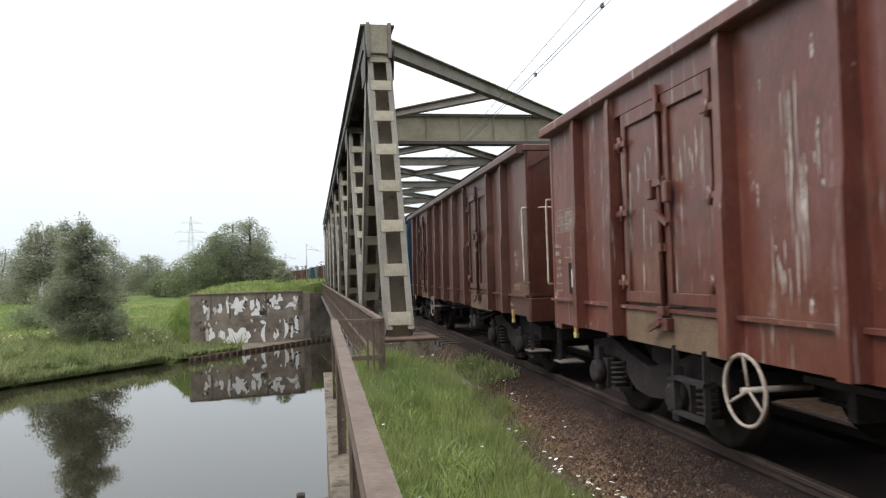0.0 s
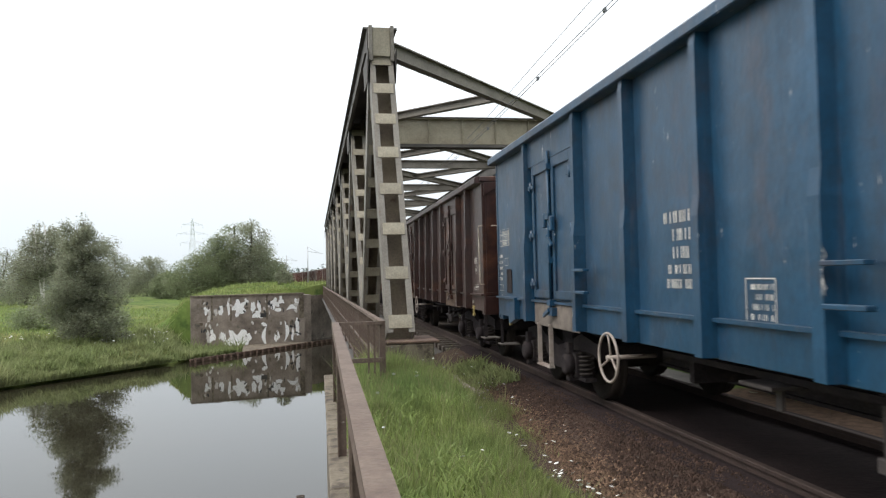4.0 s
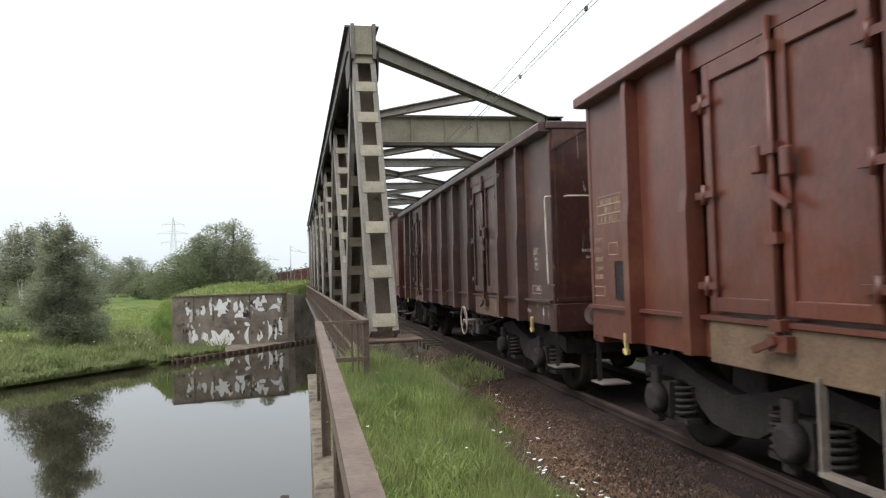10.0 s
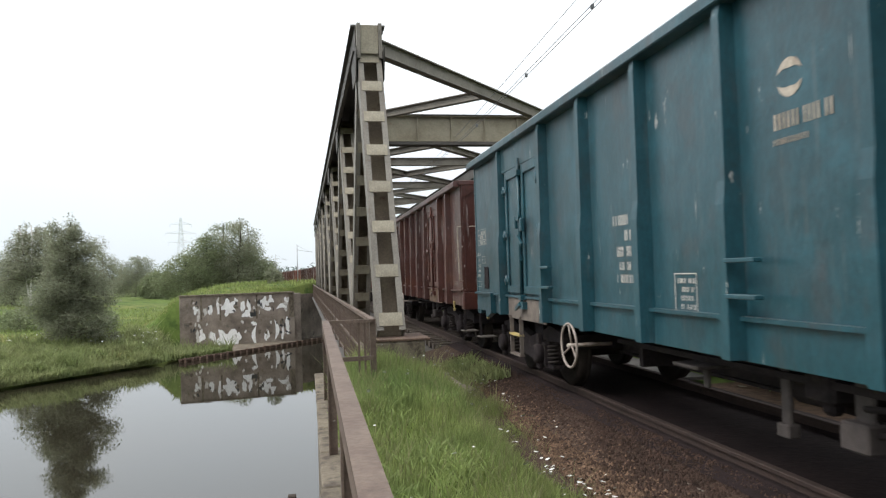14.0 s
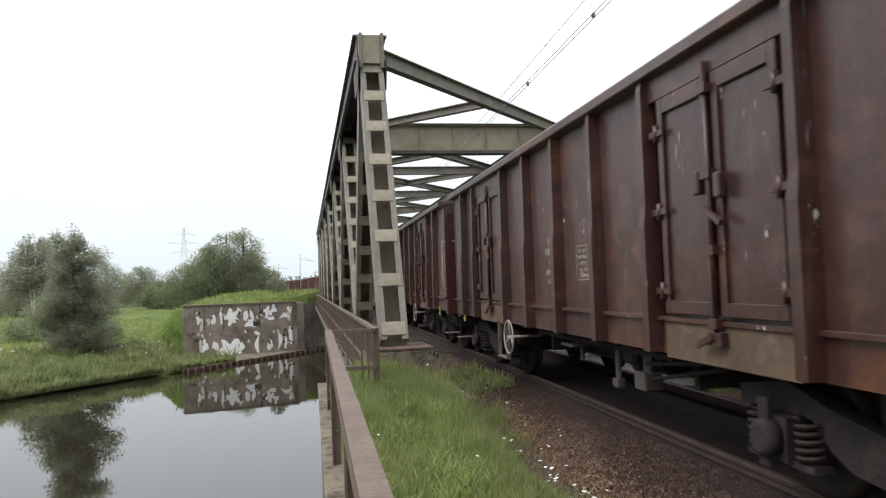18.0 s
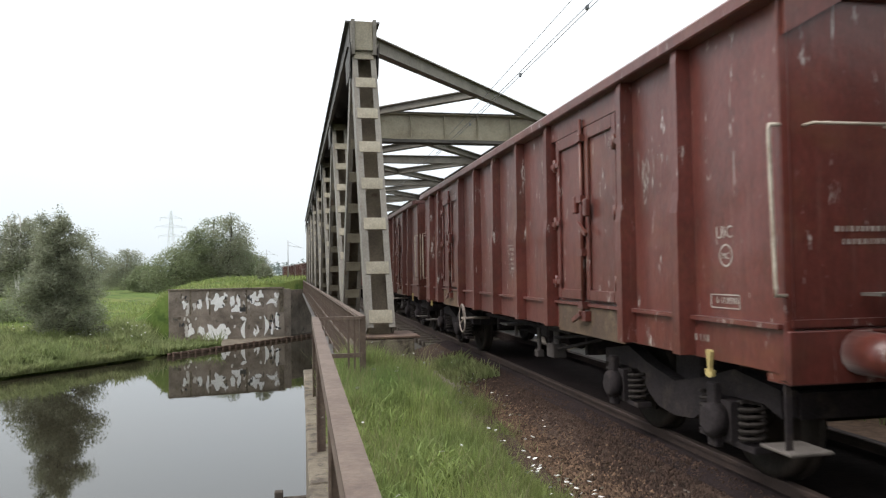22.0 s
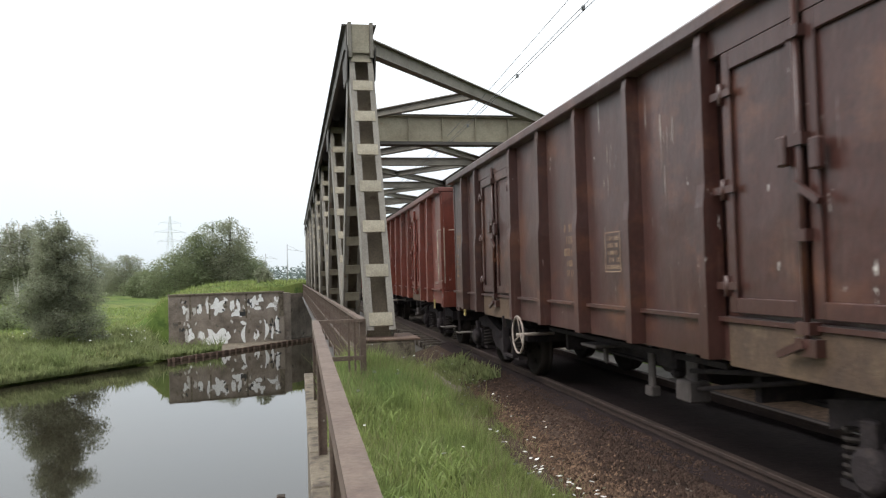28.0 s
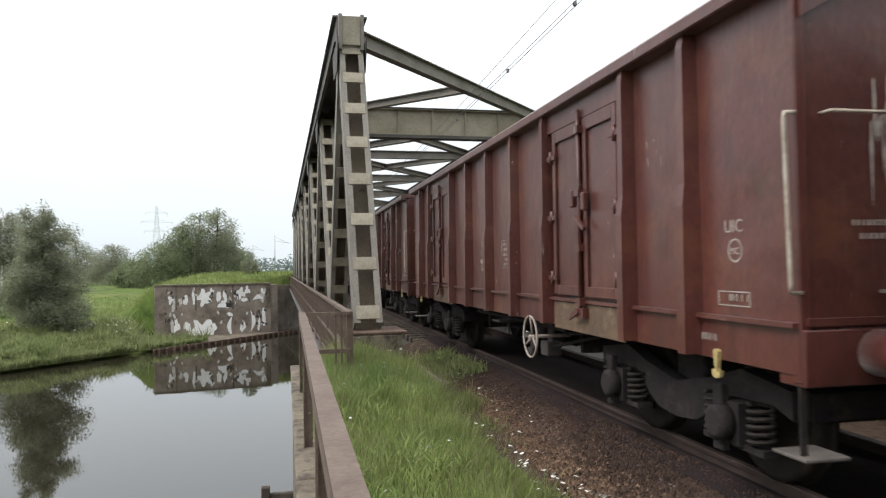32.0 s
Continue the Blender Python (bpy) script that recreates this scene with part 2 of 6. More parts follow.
def slab(bm, a, b, w, h, up=(0, 0, 1), off=(0, 0)):
    """A straight bar of section w by h from a to b; off shifts it sideways and along its own up."""
    a, b = Vector(a), Vector(b)
    d = (b - a).normalized()
    s = d.cross(Vector(up)).normalized()
    u = s.cross(d)
    shift = s * off[0] + u * off[1]
    v = []
    for p in (a, b):
        for i, j in ((-1, -1), (1, -1), (1, 1), (-1, 1)):
            v.append(bm.verts.new(p + shift + s * (i * w / 2) + u * (j * h / 2)))
    for f in ((3, 2, 1, 0), (4, 5, 6, 7), (0, 1, 5, 4), (1, 2, 6, 5), (2, 3, 7, 6), (3, 0, 4, 7)):
        bm.faces.new([v[i] for i in f])


def tube(bm, pts, radii, n=8, caps=True):
    """A round bar through the points."""
    pts = [Vector(p) for p in pts]
    radii = radii if isinstance(radii, (list, tuple)) else [radii] * len(pts)
    rings = []
    for i, p in enumerate(pts):
        d = (pts[min(i + 1, len(pts) - 1)] - pts[max(i - 1, 0)]).normalized()
        s = d.orthogonal().normalized() if abs(d.z) > 0.95 else d.cross(Vector((0, 0, 1))).normalized()
        if abs(d.z) > 0.95:
            s = Vector((1, 0, 0)) - d * d.x
            s.normalize()
        u = d.cross(s)
        rings.append([bm.verts.new(p + (s * math.cos(k * math.tau / n) + u * math.sin(k * math.tau / n)) * radii[i]) for k in range(n)])
    for r0, r1 in zip(rings, rings[1:]):
        for k in range(n):
            bm.faces.new((r0[k], r0[(k + 1) % n], r1[(k + 1) % n], r1[k])).smooth = n > 5
    if caps:
        bm.faces.new(rings[0][::-1])
        bm.faces.new(rings[-1])


def prism(bm, outline, axis, lo, hi):
    """A flat outline pushed along an axis; the outline gives the two other coordinates in order."""
    def at(p, w):
        return (w, *p) if axis == "x" else (p[0], w, p[1]) if axis == "y" else (*p, w)
    a, b = [bm.verts.new(at(p, lo)) for p in outline], [bm.verts.new(at(p, hi)) for p in outline]
    n = len(outline)
    bm.faces.new(a[::-1])
    bm.faces.new(b)
    for k in range(n):
        bm.faces.new((a[k], a[(k + 1) % n], b[(k + 1) % n], b[k]))


def made(fn, *args):
    bm = bmesh.new()
    fn(bm, *args)
    bmesh.ops.recalc_face_normals(bm, faces=bm.faces)
    return bm


def boxed(*boxes, bevel=0.0):
    bm = bmesh.new()
    for b in boxes:
        box(bm, *b)
    if bevel:
        bmesh.ops.bevel(bm, geom=bm.edges[:], offset=bevel, segments=1, affect="EDGES")
    return bm


def raw(name, verts, faces, mat, parent=None, label="", smooth=False):
    me = bpy.data.meshes.new(name)
    me.from_pydata(verts, [], faces)
    me.materials.append(mat)
    if smooth:
        me.shade_smooth()
    ob = new(name, me)
    if parent:
        ob.parent = parent
    return tagged(ob, label)


# ---------------- plan: x to the right of the eye, y along the track, z above the rail heads ----------------
TRACK, RAIL_Z, DRIFT, RISE = 4.265, -0.20, 0.00873, 0.0035
WATER_Z = -3.5
NEAR_BANK, FAR_BANK = Vector((0.2, 10.2)), Vector((-0.5, 57.4))
FLOW, ACROSS = Vector((0.6, 0.8)), Vector((-0.8, 0.6))
END_Y, TOP_Y, PANEL, NODES = 10.4, 12.65, 6.72, 8
LEFT_X, RIGHT_X, SKEW = 1.20, 7.13, 6.75
TOP_Z, FOOT_Z = 5.70, 0.57
WALL_AT, WALL_ALONG, WALL_FACE = FAR_BANK + ACROSS * 0.35, Vector((-0.9818, -0.1900)), Vector((0.1900, -0.9818))


def smooth_step(a, b, v):
    t = min(1, max(0, (v - a) / (b - a)))
    return t * t * (3 - 2 * t)


def bend(s):
    """Side step of the track: slightly to the right over the bridge, then a curve to the left far beyond it."""
    return DRIFT * s - max(0.0, s - 66) ** 2 / 1600


def grade(s):
    """Height of the rail heads, rising gently towards the far bank."""
    return RAIL_Z + RISE * min(66.0, max(-60.0, s))


def shoulder(x):
    """The ground beside the track falls away from the verge to the ballast."""
    return -0.20 * smooth_step(1.0, 2.4, x)


def ground_z(x, y):
    p = Vector((x, y))
    q = (p - FAR_BANK).dot(ACROSS)
    near = -(p - NEAR_BANK).dot(ACROSS)
    bumps = 0.25 * noise.noise(Vector((x * 0.15, y * 0.15, 0))) + 0.6 * noise.noise(Vector((x * 0.02, y * 0.02, 3)))
    if q > 0:
        z = -3.75 + 0.95 * smooth_step(0.0, 1.2, q) + 0.9 * smooth_step(1, 7, q) + 0.9 * smooth_step(6, 60, q) + bumps * smooth_step(0.5, 8, q)
        mid = TRACK + bend(y)
        along = (p - FAR_BANK).dot(FLOW)
        away = abs(x - mid)
        # the mound behind the painted wall, then the low embankment of the track
        behind, ws = -(p - WALL_AT).dot(WALL_FACE), (p - WALL_AT).dot(WALL_ALONG)
        if along < 0 or behind > 3.5:
            top = min(0.15 + 0.19 * max(0.0, behind - 0.9), 0.25 + 0.8 * smooth_step(9.5, 2.5, ws)) if x < mid else -0.45
            top = -0.6 + (top + 0.6) * smooth_step(2.5, 3.3, away)
            side = smooth_step(0.6, 0.9, behind) if ws < 8.6 else smooth_step(-1.5, 1.5, behind)
            shape = (0.5 * smooth_step(15, 8.4, ws) + 0.5 * smooth_step(10.4, 8.3, ws)) * side * smooth_step(28, 15, q) * smooth_step(20, 13.5, mid - x)
            z += (top - z) * shape
            if behind < 0.6:
                z += (min(z, -3.5) - z) * smooth_step(10.2, 8.4, ws)
        else:
            top = -0.6 + 0.15 * smooth_step(2.5, 3.3, away)
            z += (top - z) * smooth_step(2.6, 2.85, q) * smooth_step(28, 15, q)
        if along > -0.7 and q < 2.45:
            z = -5.0
        if q > 12:
            line = -0.6 + (z + 0.6) * smooth_step(3.4, 9.0, away) if away < 9 else z
            z = z + (line - z) * smooth_step(12, 24, q) * (y < 420)
        return z
    if near > 0:
        z = -5.2 + 4.6 * smooth_step(-9, -14, y)
        if x > 0.2:
            z = -0.42 + 0.10 * smooth_step(2.5, 0.5, x) + 0.05 * noise.noise(Vector((x, y, 0)))
            z += 0.50 * smooth_step(3.2, 9.3, y) * smooth_step(2.2, 1.5, x) + shoulder(x)
            z -= 1.0 * smooth_step(9, 16, x)
            if near < 0.5:
                z = -4.2 if near < 0.2 else -0.5
        return z
    return -5.2


# ---------------- ground, river ----------------
def spread(lo, hi, fine_lo, fine_hi, step, grow=1.22):
    a = list(np.arange(fine_lo, fine_hi + step / 2, step))
    d = step
    while a[-1] < hi:
        d *= grow
        a.append(a[-1] + d)
    d = step
    while a[0] > lo:
        d *= grow
        a.insert(0, a[0] - d)
    return a


def build_ground():
    xs, ys = spread(-2600, 2600, -24, 14, 0.5), spread(-1500, 3200, -6, 84, 0.6)
    verts = [(x, y, ground_z(x, y)) for y in ys for x in xs]
    w = len(xs)
    faces = [(j * w + i, j * w + i + 1, (j + 1) * w + i + 1, (j + 1) * w + i) for j in range(len(ys) - 1) for i in range(w - 1)]
    ground = raw("ground", verts, faces, SOIL, smooth=True)
    tagged(ground, "green grassy meadow and river banks, uneven and overgrown", "ground", kind="structure")
    c = (NEAR_BANK + FAR_BANK) / 2
    bm = bmesh.new()
    far, half = 900, 16.5
    for a, b in ((-far, -32), (far, -32), (far, half), (-far, half)):
        p = c + FLOW * a + ACROSS * b
        bm.verts.new((p.x, p.y, WATER_Z))
    bm.faces.new(bm.verts)
    bmesh.ops.recalc_face_normals(bm, faces=bm.faces)
    tagged(part("water", bm, WATER), "calm dark river water mirroring the sky and banks", "river", kind="structure")


def blade_field(name, mat, label, category, spots, height, width, lean=0.5, seed=1, kind="stuff"):
    """Grass: one tapered, bent blade of four triangles for each spot (x, y, z, scale)."""
    rng = np.random.RandomState(seed)
    verts, faces = [], []
    for x, y, z, k in spots:
        a, h, w = rng.uniform(0, math.tau), height * k * rng.uniform(0.6, 1.25), width * rng.uniform(0.7, 1.3)
        b, l = rng.uniform(0, math.tau), lean * h * rng.uniform(0.1, 1)
        dx, dy, lx, ly = math.cos(a) * w / 2, math.sin(a) * w / 2, math.cos(b) * l, math.sin(b) * l
        i = len(verts)
        verts += [(x - dx, y - dy, z), (x + dx, y + dy, z), (x + lx * 0.35 - dx * 0.8, y + ly * 0.35 - dy * 0.8, z + h * 0.55),
                  (x + lx * 0.35 + dx * 0.8, y + ly * 0.35 + dy * 0.8, z + h * 0.55), (x + lx, y + ly, z + h)]
        faces += [(i, i + 1, i + 3, i + 2), (i + 2, i + 3, i + 4)]
    return tagged(raw(name, verts, faces, mat), label, category, kind=kind)


def verge_edge(y):
    """Right-hand edge of the trackside grass."""
    return 1.98 + 0.085 * y


def build_grass():
    rng = np.random.RandomState(5)
    spots = []
    while len(spots) < 64000:
        y = 1.3 + 10.2 * rng.rand() ** 1.35
        x = 0.24 + (verge_edge(y) + 0.45 - 0.24) * rng.rand()
        patch = noise.noise(Vector((x * 1.6, y * 1.2, 5)))
        edge = verge_edge(y) + 0.22 * noise.noise(Vector((x * 2, y * 2, 9)))
        if x > edge and rng.rand() < min(1, (x - edge) / 0.38):
            continue
        if y > 9.7 and 0.85 < x < 1.75:
            continue
        if rng.rand() < 0.22 - patch:
            continue
        k = (0.75 + 0.8 * max(0, patch)) * (1 - 0.4 * smooth_step(edge - 0.4, edge, x)) * (0.8 + 0.5 * smooth_step(6, 9.5, y))
        spots.append((x, y, ground_z(x, y) - 0.02, k))
    while len(spots) < 76000:
        y = rng.uniform(-4.5, 1.3)
        x = rng.uniform(0.42, verge_edge(y) + 0.1)
        if rng.rand() < 0.8 + noise.noise(Vector((x * 1.6, y * 1.2, 5))) - 0.8 * smooth_step(verge_edge(y) - 0.3, verge_edge(y) + 0.1, x):
            spots.append((x, y, ground_z(x, y) - 0.02, 0.75))
    blade_field("grass", GRASS, "tall fresh green grass on the track verge", "grass", spots, 0.235, 0.011, seed=2)
    stalks = [(x, y, z, k) for x, y, z, k in spots[::9] if noise.noise(Vector((x * 2.5, y * 2, 8))) > -0.1]
    blade_field("grass_stalks", STRAW, "pale seeding grass stalks among the green", "grass", stalks, 0.40, 0.006, lean=0.8, seed=22)
    # broad leaves of clover and dock low among the blades
    spots = []
    while len(spots) < 16000:
        y = 1.5 + 10.0 * rng.rand() ** 1.35
        x = 0.3 + (verge_edge(y) + 0.1 - 0.3) * rng.rand()
        if noise.noise(Vector((x * 2.2, y * 1.5, 14))) > rng.uniform(-0.2, 0.35) and not (y > 9.7 and 0.85 < x < 1.75):
            spots.append((x, y, ground_z(x, y) + rng.uniform(0.0, 0.10), rng.uniform(0.5, 1.2)))
    blade_field("broad_leaves", CLOVER, "broad bright green clover and dock leaves in the verge", "weeds", spots, 0.085, 0.017, lean=1.6, seed=23)
    spots = []
    while len(spots) < 1000:
        x, y = rng.uniform(2.55, 3.25), rng.uniform(11.4, 14.2)
        if rng.rand() < 0.5 + noise.noise(Vector((x * 1.3, y * 1.3, 2))):
            spots.append((x, y, float(np.interp(x, [2.4, 3.0, 3.3], [-0.31, -0.18, -0.12])) - 0.16, rng.uniform(0.5, 1.1)))
    blade_field("weeds", REED, "dark green weeds in the gravel by the bridge end", "weeds", spots, 0.18, 0.03, lean=1.1, seed=3)
    # far bank: coarse weeds and meadow tufts
    spots = []
    while len(spots) < 52000:
        q, a = -0.25 + 8.3 * rng.rand() ** 1.7, rng.uniform(-36, -7.2)
        p = FAR_BANK + FLOW * a + ACROSS * q
        if (a < -10.3 or ((p - WALL_AT).dot(WALL_FACE) > 0.3 and rng.rand() < (-7.2 - a) / 2.5)) and rng.rand() < 0.6 + noise.noise(Vector((p.x * 0.5, p.y * 0.5, 0))):
            spots.append((p.x, p.y, max(-3.35, ground_z(p.x, p.y) - 0.05), rng.uniform(0.5, 1.2) * (0.65 + 1.5 * max(0, noise.noise(Vector((p.x * 0.9, p.y * 0.9, 4)))))))
    blade_field("bank_weeds", REED, "rank green weeds and nettles along the river bank", "weeds", spots, 0.62, 0.075, lean=0.9, seed=4)
    spots = []
    while len(spots) < 34000:
        q, a = 3 + 62 * rng.rand() ** 1.5, rng.uniform(-60, 14)
        p = FAR_BANK + FLOW * a + ACROSS * q
        spots.append((p.x, p.y, ground_z(p.x, p.y) - 0.05, rng.uniform(0.5, 1.2)))
    blade_field("meadow_grass", GRASS_DRY, "long yellowish green meadow grass", "grass", spots, 0.36, 0.075, lean=0.9, seed=6)
    spots = []
    while len(spots) < 26000:
        q, a = 0.9 + 18 * rng.rand() ** 1.3, rng.uniform(-18, 3)
        p = FAR_BANK + FLOW * a + ACROSS * q
        if ((p - WALL_AT).dot(WALL_FACE) < -0.95 or (p - WALL_AT).dot(WALL_ALONG) > 8.7) and p.x < 1.2 and rng.rand() < 0.75 + noise.noise(Vector((p.x * 0.5, p.y * 0.5, 7))):
            spots.append((p.x, p.y, ground_z(p.x, p.y) - 0.04, rng.uniform(0.4, 1.0) * (0.5 + 0.8 * smooth_step(-10, -13, a))))
    blade_field("mound_grass", MOUND_GRASS, "dry yellowish grass on the mound behind the painted wall", "grass", spots, 0.24, 0.04, lean=1.0, seed=16)


AIM0 = AIM[0]


def sight(px, py, depth):
    """A place at that depth before the eye, on the line of sight (slopes to the right and downwards) at the start."""
    m = pose(*EYE) @ pose(0, 0, 0, 0, 0, -AIM0[1]) @ pose(0, 0, 0, 90 + AIM0[2], 0, 0) @ pose(0, 0, 0, 0, 0, -AIM0[3])
    return m @ Vector((px * depth, -py * depth, -depth))


def build_daisies():
    rng = np.random.RandomState(11)
    stems, heads, sf, hf = [], [], [], []
    for k in range(170):
        if k < 60:
            y, x = rng.normal(5.25, 0.45), rng.normal(2.12, 0.16)
        elif k < 90:
            y = rng.uniform(3, 10.5)
            x = verge_edge(y) + rng.normal(-0.2, 0.2)
        elif k < 125:
            y, x = rng.uniform(9.6, 13.5), rng.uniform(1.9, 3.0)
        else:
            y = rng.uniform(2, 10)
            x = rng.uniform(0.5, verge_edge(y))
        if x < 0.3:
            continue
        z0, h, r = ground_z(x, y), rng.uniform(0.18, 0.32), rng.uniform(0.013, 0.024)
        tip = (x + rng.uniform(-0.04, 0.04), y + rng.uniform(-0.04, 0.04), z0 + h)
        i = len(stems)
        stems += [(x - 0.002, y, z0), (x + 0.002, y, z0), tip]
        sf.append((i, i + 1, i + 2))
        i = len(heads)
        tx, ty = rng.uniform(-0.5, 0.5), rng.uniform(-0.9, 0.2)
        heads.append((tip[0], tip[1], tip[2] + 0.006))
        for a in range(7):
            c, s = math.cos(a * math.tau / 7), math.sin(a * math.tau / 7)
            heads.append((tip[0] + r * c, tip[1] + r * s, tip[2] + r * (tx * c + ty * s)))
        hf += [(i, i + 1 + a, i + 1 + (a + 1) % 7) for a in range(7)]
    d = raw("daisies", stems, sf, GRASS)
    tagged(d, "white ox-eye daisies scattered at the edge of the grass", "flowers", kind="stuff")
    raw("flower_heads", heads, hf, PETAL, d)
    # white umbels on the far bank
    verts, faces = [], []
    for px, depth, count in ((-0.396, 48, 15), (-0.583, 45, 16), (-0.54, 46, 5), (-0.47, 44, 4)):
        at = sight(px, 0.05, depth)
        for k in range(count):
            x, y = at.x + rng.normal(0, 0.7), at.y + rng.normal(0, 1.5)
            z, r, i = ground_z(x, y) + rng.uniform(0.3, 0.7), rng.uniform(0.03, 0.08), len(verts)
            verts.append((x, y, z + 0.03))
            verts += [(x + r * math.cos(a), y + r * math.sin(a), z + rng.uniform(-0.03, 0.02)) for a in np.arange(8) * math.tau / 8]
            faces += [(i, i + 1 + a, i + 1 + (a + 1) % 8) for a in range(8)]
    tagged(raw("umbel_flowers", verts, faces, PETAL), "white umbel flowers among the weeds of the bank", "flowers", kind="stuff")


# ---------------- trees ----------------
def leaf_cloud(lumps, count, size, seed, flat=0.5, loose=0.3):
    """Many small leaf sprays spread through the lumps (x, y, z, rx, ry, rz), thin inside and ragged outside."""
    rng = np.random.RandomState(seed)
    vol = np.array([l[3] * l[4] * l[5] for l in lumps]) ** 0.72
    pick = rng.choice(len(lumps), count, p=vol / vol.sum())
    d = rng.normal(size=(count, 3))
    d /= np.linalg.norm(d, axis=1)[:, None]
    rad = rng.rand(count) ** 0.4 * rng.uniform(0.75, 1.0 + loose, count)
    arr = np.array(lumps)
    c = arr[pick, :3] + d * rad[:, None] * arr[pick, 3:]
    t = rng.normal(size=(count, 2, 3))
    t[:, :, 2] *= flat
    sz = size * rng.uniform(0.5, 1.5, count)
    t /= np.linalg.norm(t, axis=2)[:, :, None]
    a, b = t[:, 0] * sz[:, None], t[:, 1] * sz[:, None] * 0.6
    verts = np.stack((c - a, c + b, c + a * 1.2, c - b), axis=1).reshape(-1, 3).tolist()
    faces = np.arange(count * 4).reshape(-1, 4).tolist()
    return verts, faces


def tree(name, label, at, height, width, leaf, bark, count, size, seed, trunks=1, crown_from=0.15, shape="round", group="", squash=1.0, back=0.0, lump=1.0, limbs=False):
    rng = random.Random(seed)
    base = thing(name, label, "tree" if height > 3 else "bush", at, group)
    tops = []
    for k in range(trunks):
        lean = Vector((rng.uniform(-0.12, 0.12) + (k - (trunks - 1) / 2) * 0.18, rng.uniform(-0.1, 0.1), 1))
        if shape == "spire":
            lean = Vector((0.01, 0, 1))
        pts, r = [], []
        for i in range(7):
            f = i / 6
            wob = Vector((noise.noise(Vector((seed, f * 2, k))), noise.noise(Vector((seed + 9, f * 2, k))), 0)) * 0.05 * height * f
            pts.append(lean * (height * 0.95 * f) + wob + Vector((0, 0, -0.2)))
            r.append(height * (0.022 if back == 0 else 0.0115) * (1 - (0.85 if back == 0 else 0.6) * f) + 0.012)
        tops.append((pts, r))
    bm, lumps = bmesh.new(), []
    number = int(14 / lump) if height > 3 else 6
    for pts, r in tops[1:]:
        part("trunk", made(tube, pts, r, 7), bark, base)
    tube(bm, *tops[0], 7)
    tops = [p for p, r in tops]
    for k in range(number):
        f = crown_from + (0.98 - crown_from) * (k + 0.5) / number
        pts = tops[k % trunks]
        i = f * 0.95 * 6
        root = pts[int(min(5, i))].lerp(pts[int(min(5, i)) + 1], min(1, i - int(i)))
        reach = {"round": math.sin(math.pi * min(1, 0.25 + 0.7 * f)) ** 0.7, "spire": (0.96 - 0.62 * f ** 2.6) * (0.88 + 0.12 * math.sin(17 * f + 1)) - 0.25 * smooth_step(0.14, 0.0, f)}[shape] * width / 2
        for j in range(3):
            ang = k * 2.4 + j * 2.1 + rng.uniform(-0.5, 0.5)
            tip = root + Vector((math.cos(ang), math.sin(ang) * squash, 0)) * reach * (rng.uniform(0.3, 1.0) if shape == "spire" else rng.uniform(0.5, 0.8)) + Vector((0, 0, height * rng.uniform(0.0, 0.09)))
            wood = bmesh.new() if limbs else bm
            tube(wood, [root, root.lerp(tip, 0.5) + Vector((0, 0, 0.03 * height)), tip], [height * 0.008 * (1.1 - f) + 0.008, height * 0.005 * (1.1 - f) + 0.006, 0.006], 5)
            if limbs:
                part("limb", wood, bark if j == 0 else BARK, base)
            s = reach * rng.uniform(0.42, 0.68) * lump
            lumps.append((tip.x, tip.y + back, min(tip.z, height - s * 0.6), s, s * max(0.6, squash), max(s * 0.75, height * 0.055)))
    for f in (0.35, 0.5, 0.65, 0.78, 0.9):
        if f > crown_from:
            i, pts = f * 6, tops[int(f * 50) % trunks]
            mid = pts[int(i)].lerp(pts[int(i) + 1], i - int(i))
            lumps.append((mid.x, mid.y + back, f * height * 0.98, width * 0.26 * (1.15 - f), width * 0.26 * (1.15 - f), height * 0.09))
    part("trunk", bm, bark, base)
    crown = raw("crown", *leaf_cloud(lumps, count, size, seed, loose=0.65 if shape == "spire" else 0.3), leaf, base)
    tagged(crown, kind="stuff")
    return base


def stand(px, depth):
    p = sight(px, 0.05, depth)
    return (p.x, p.y, ground_z(p.x, p.y))


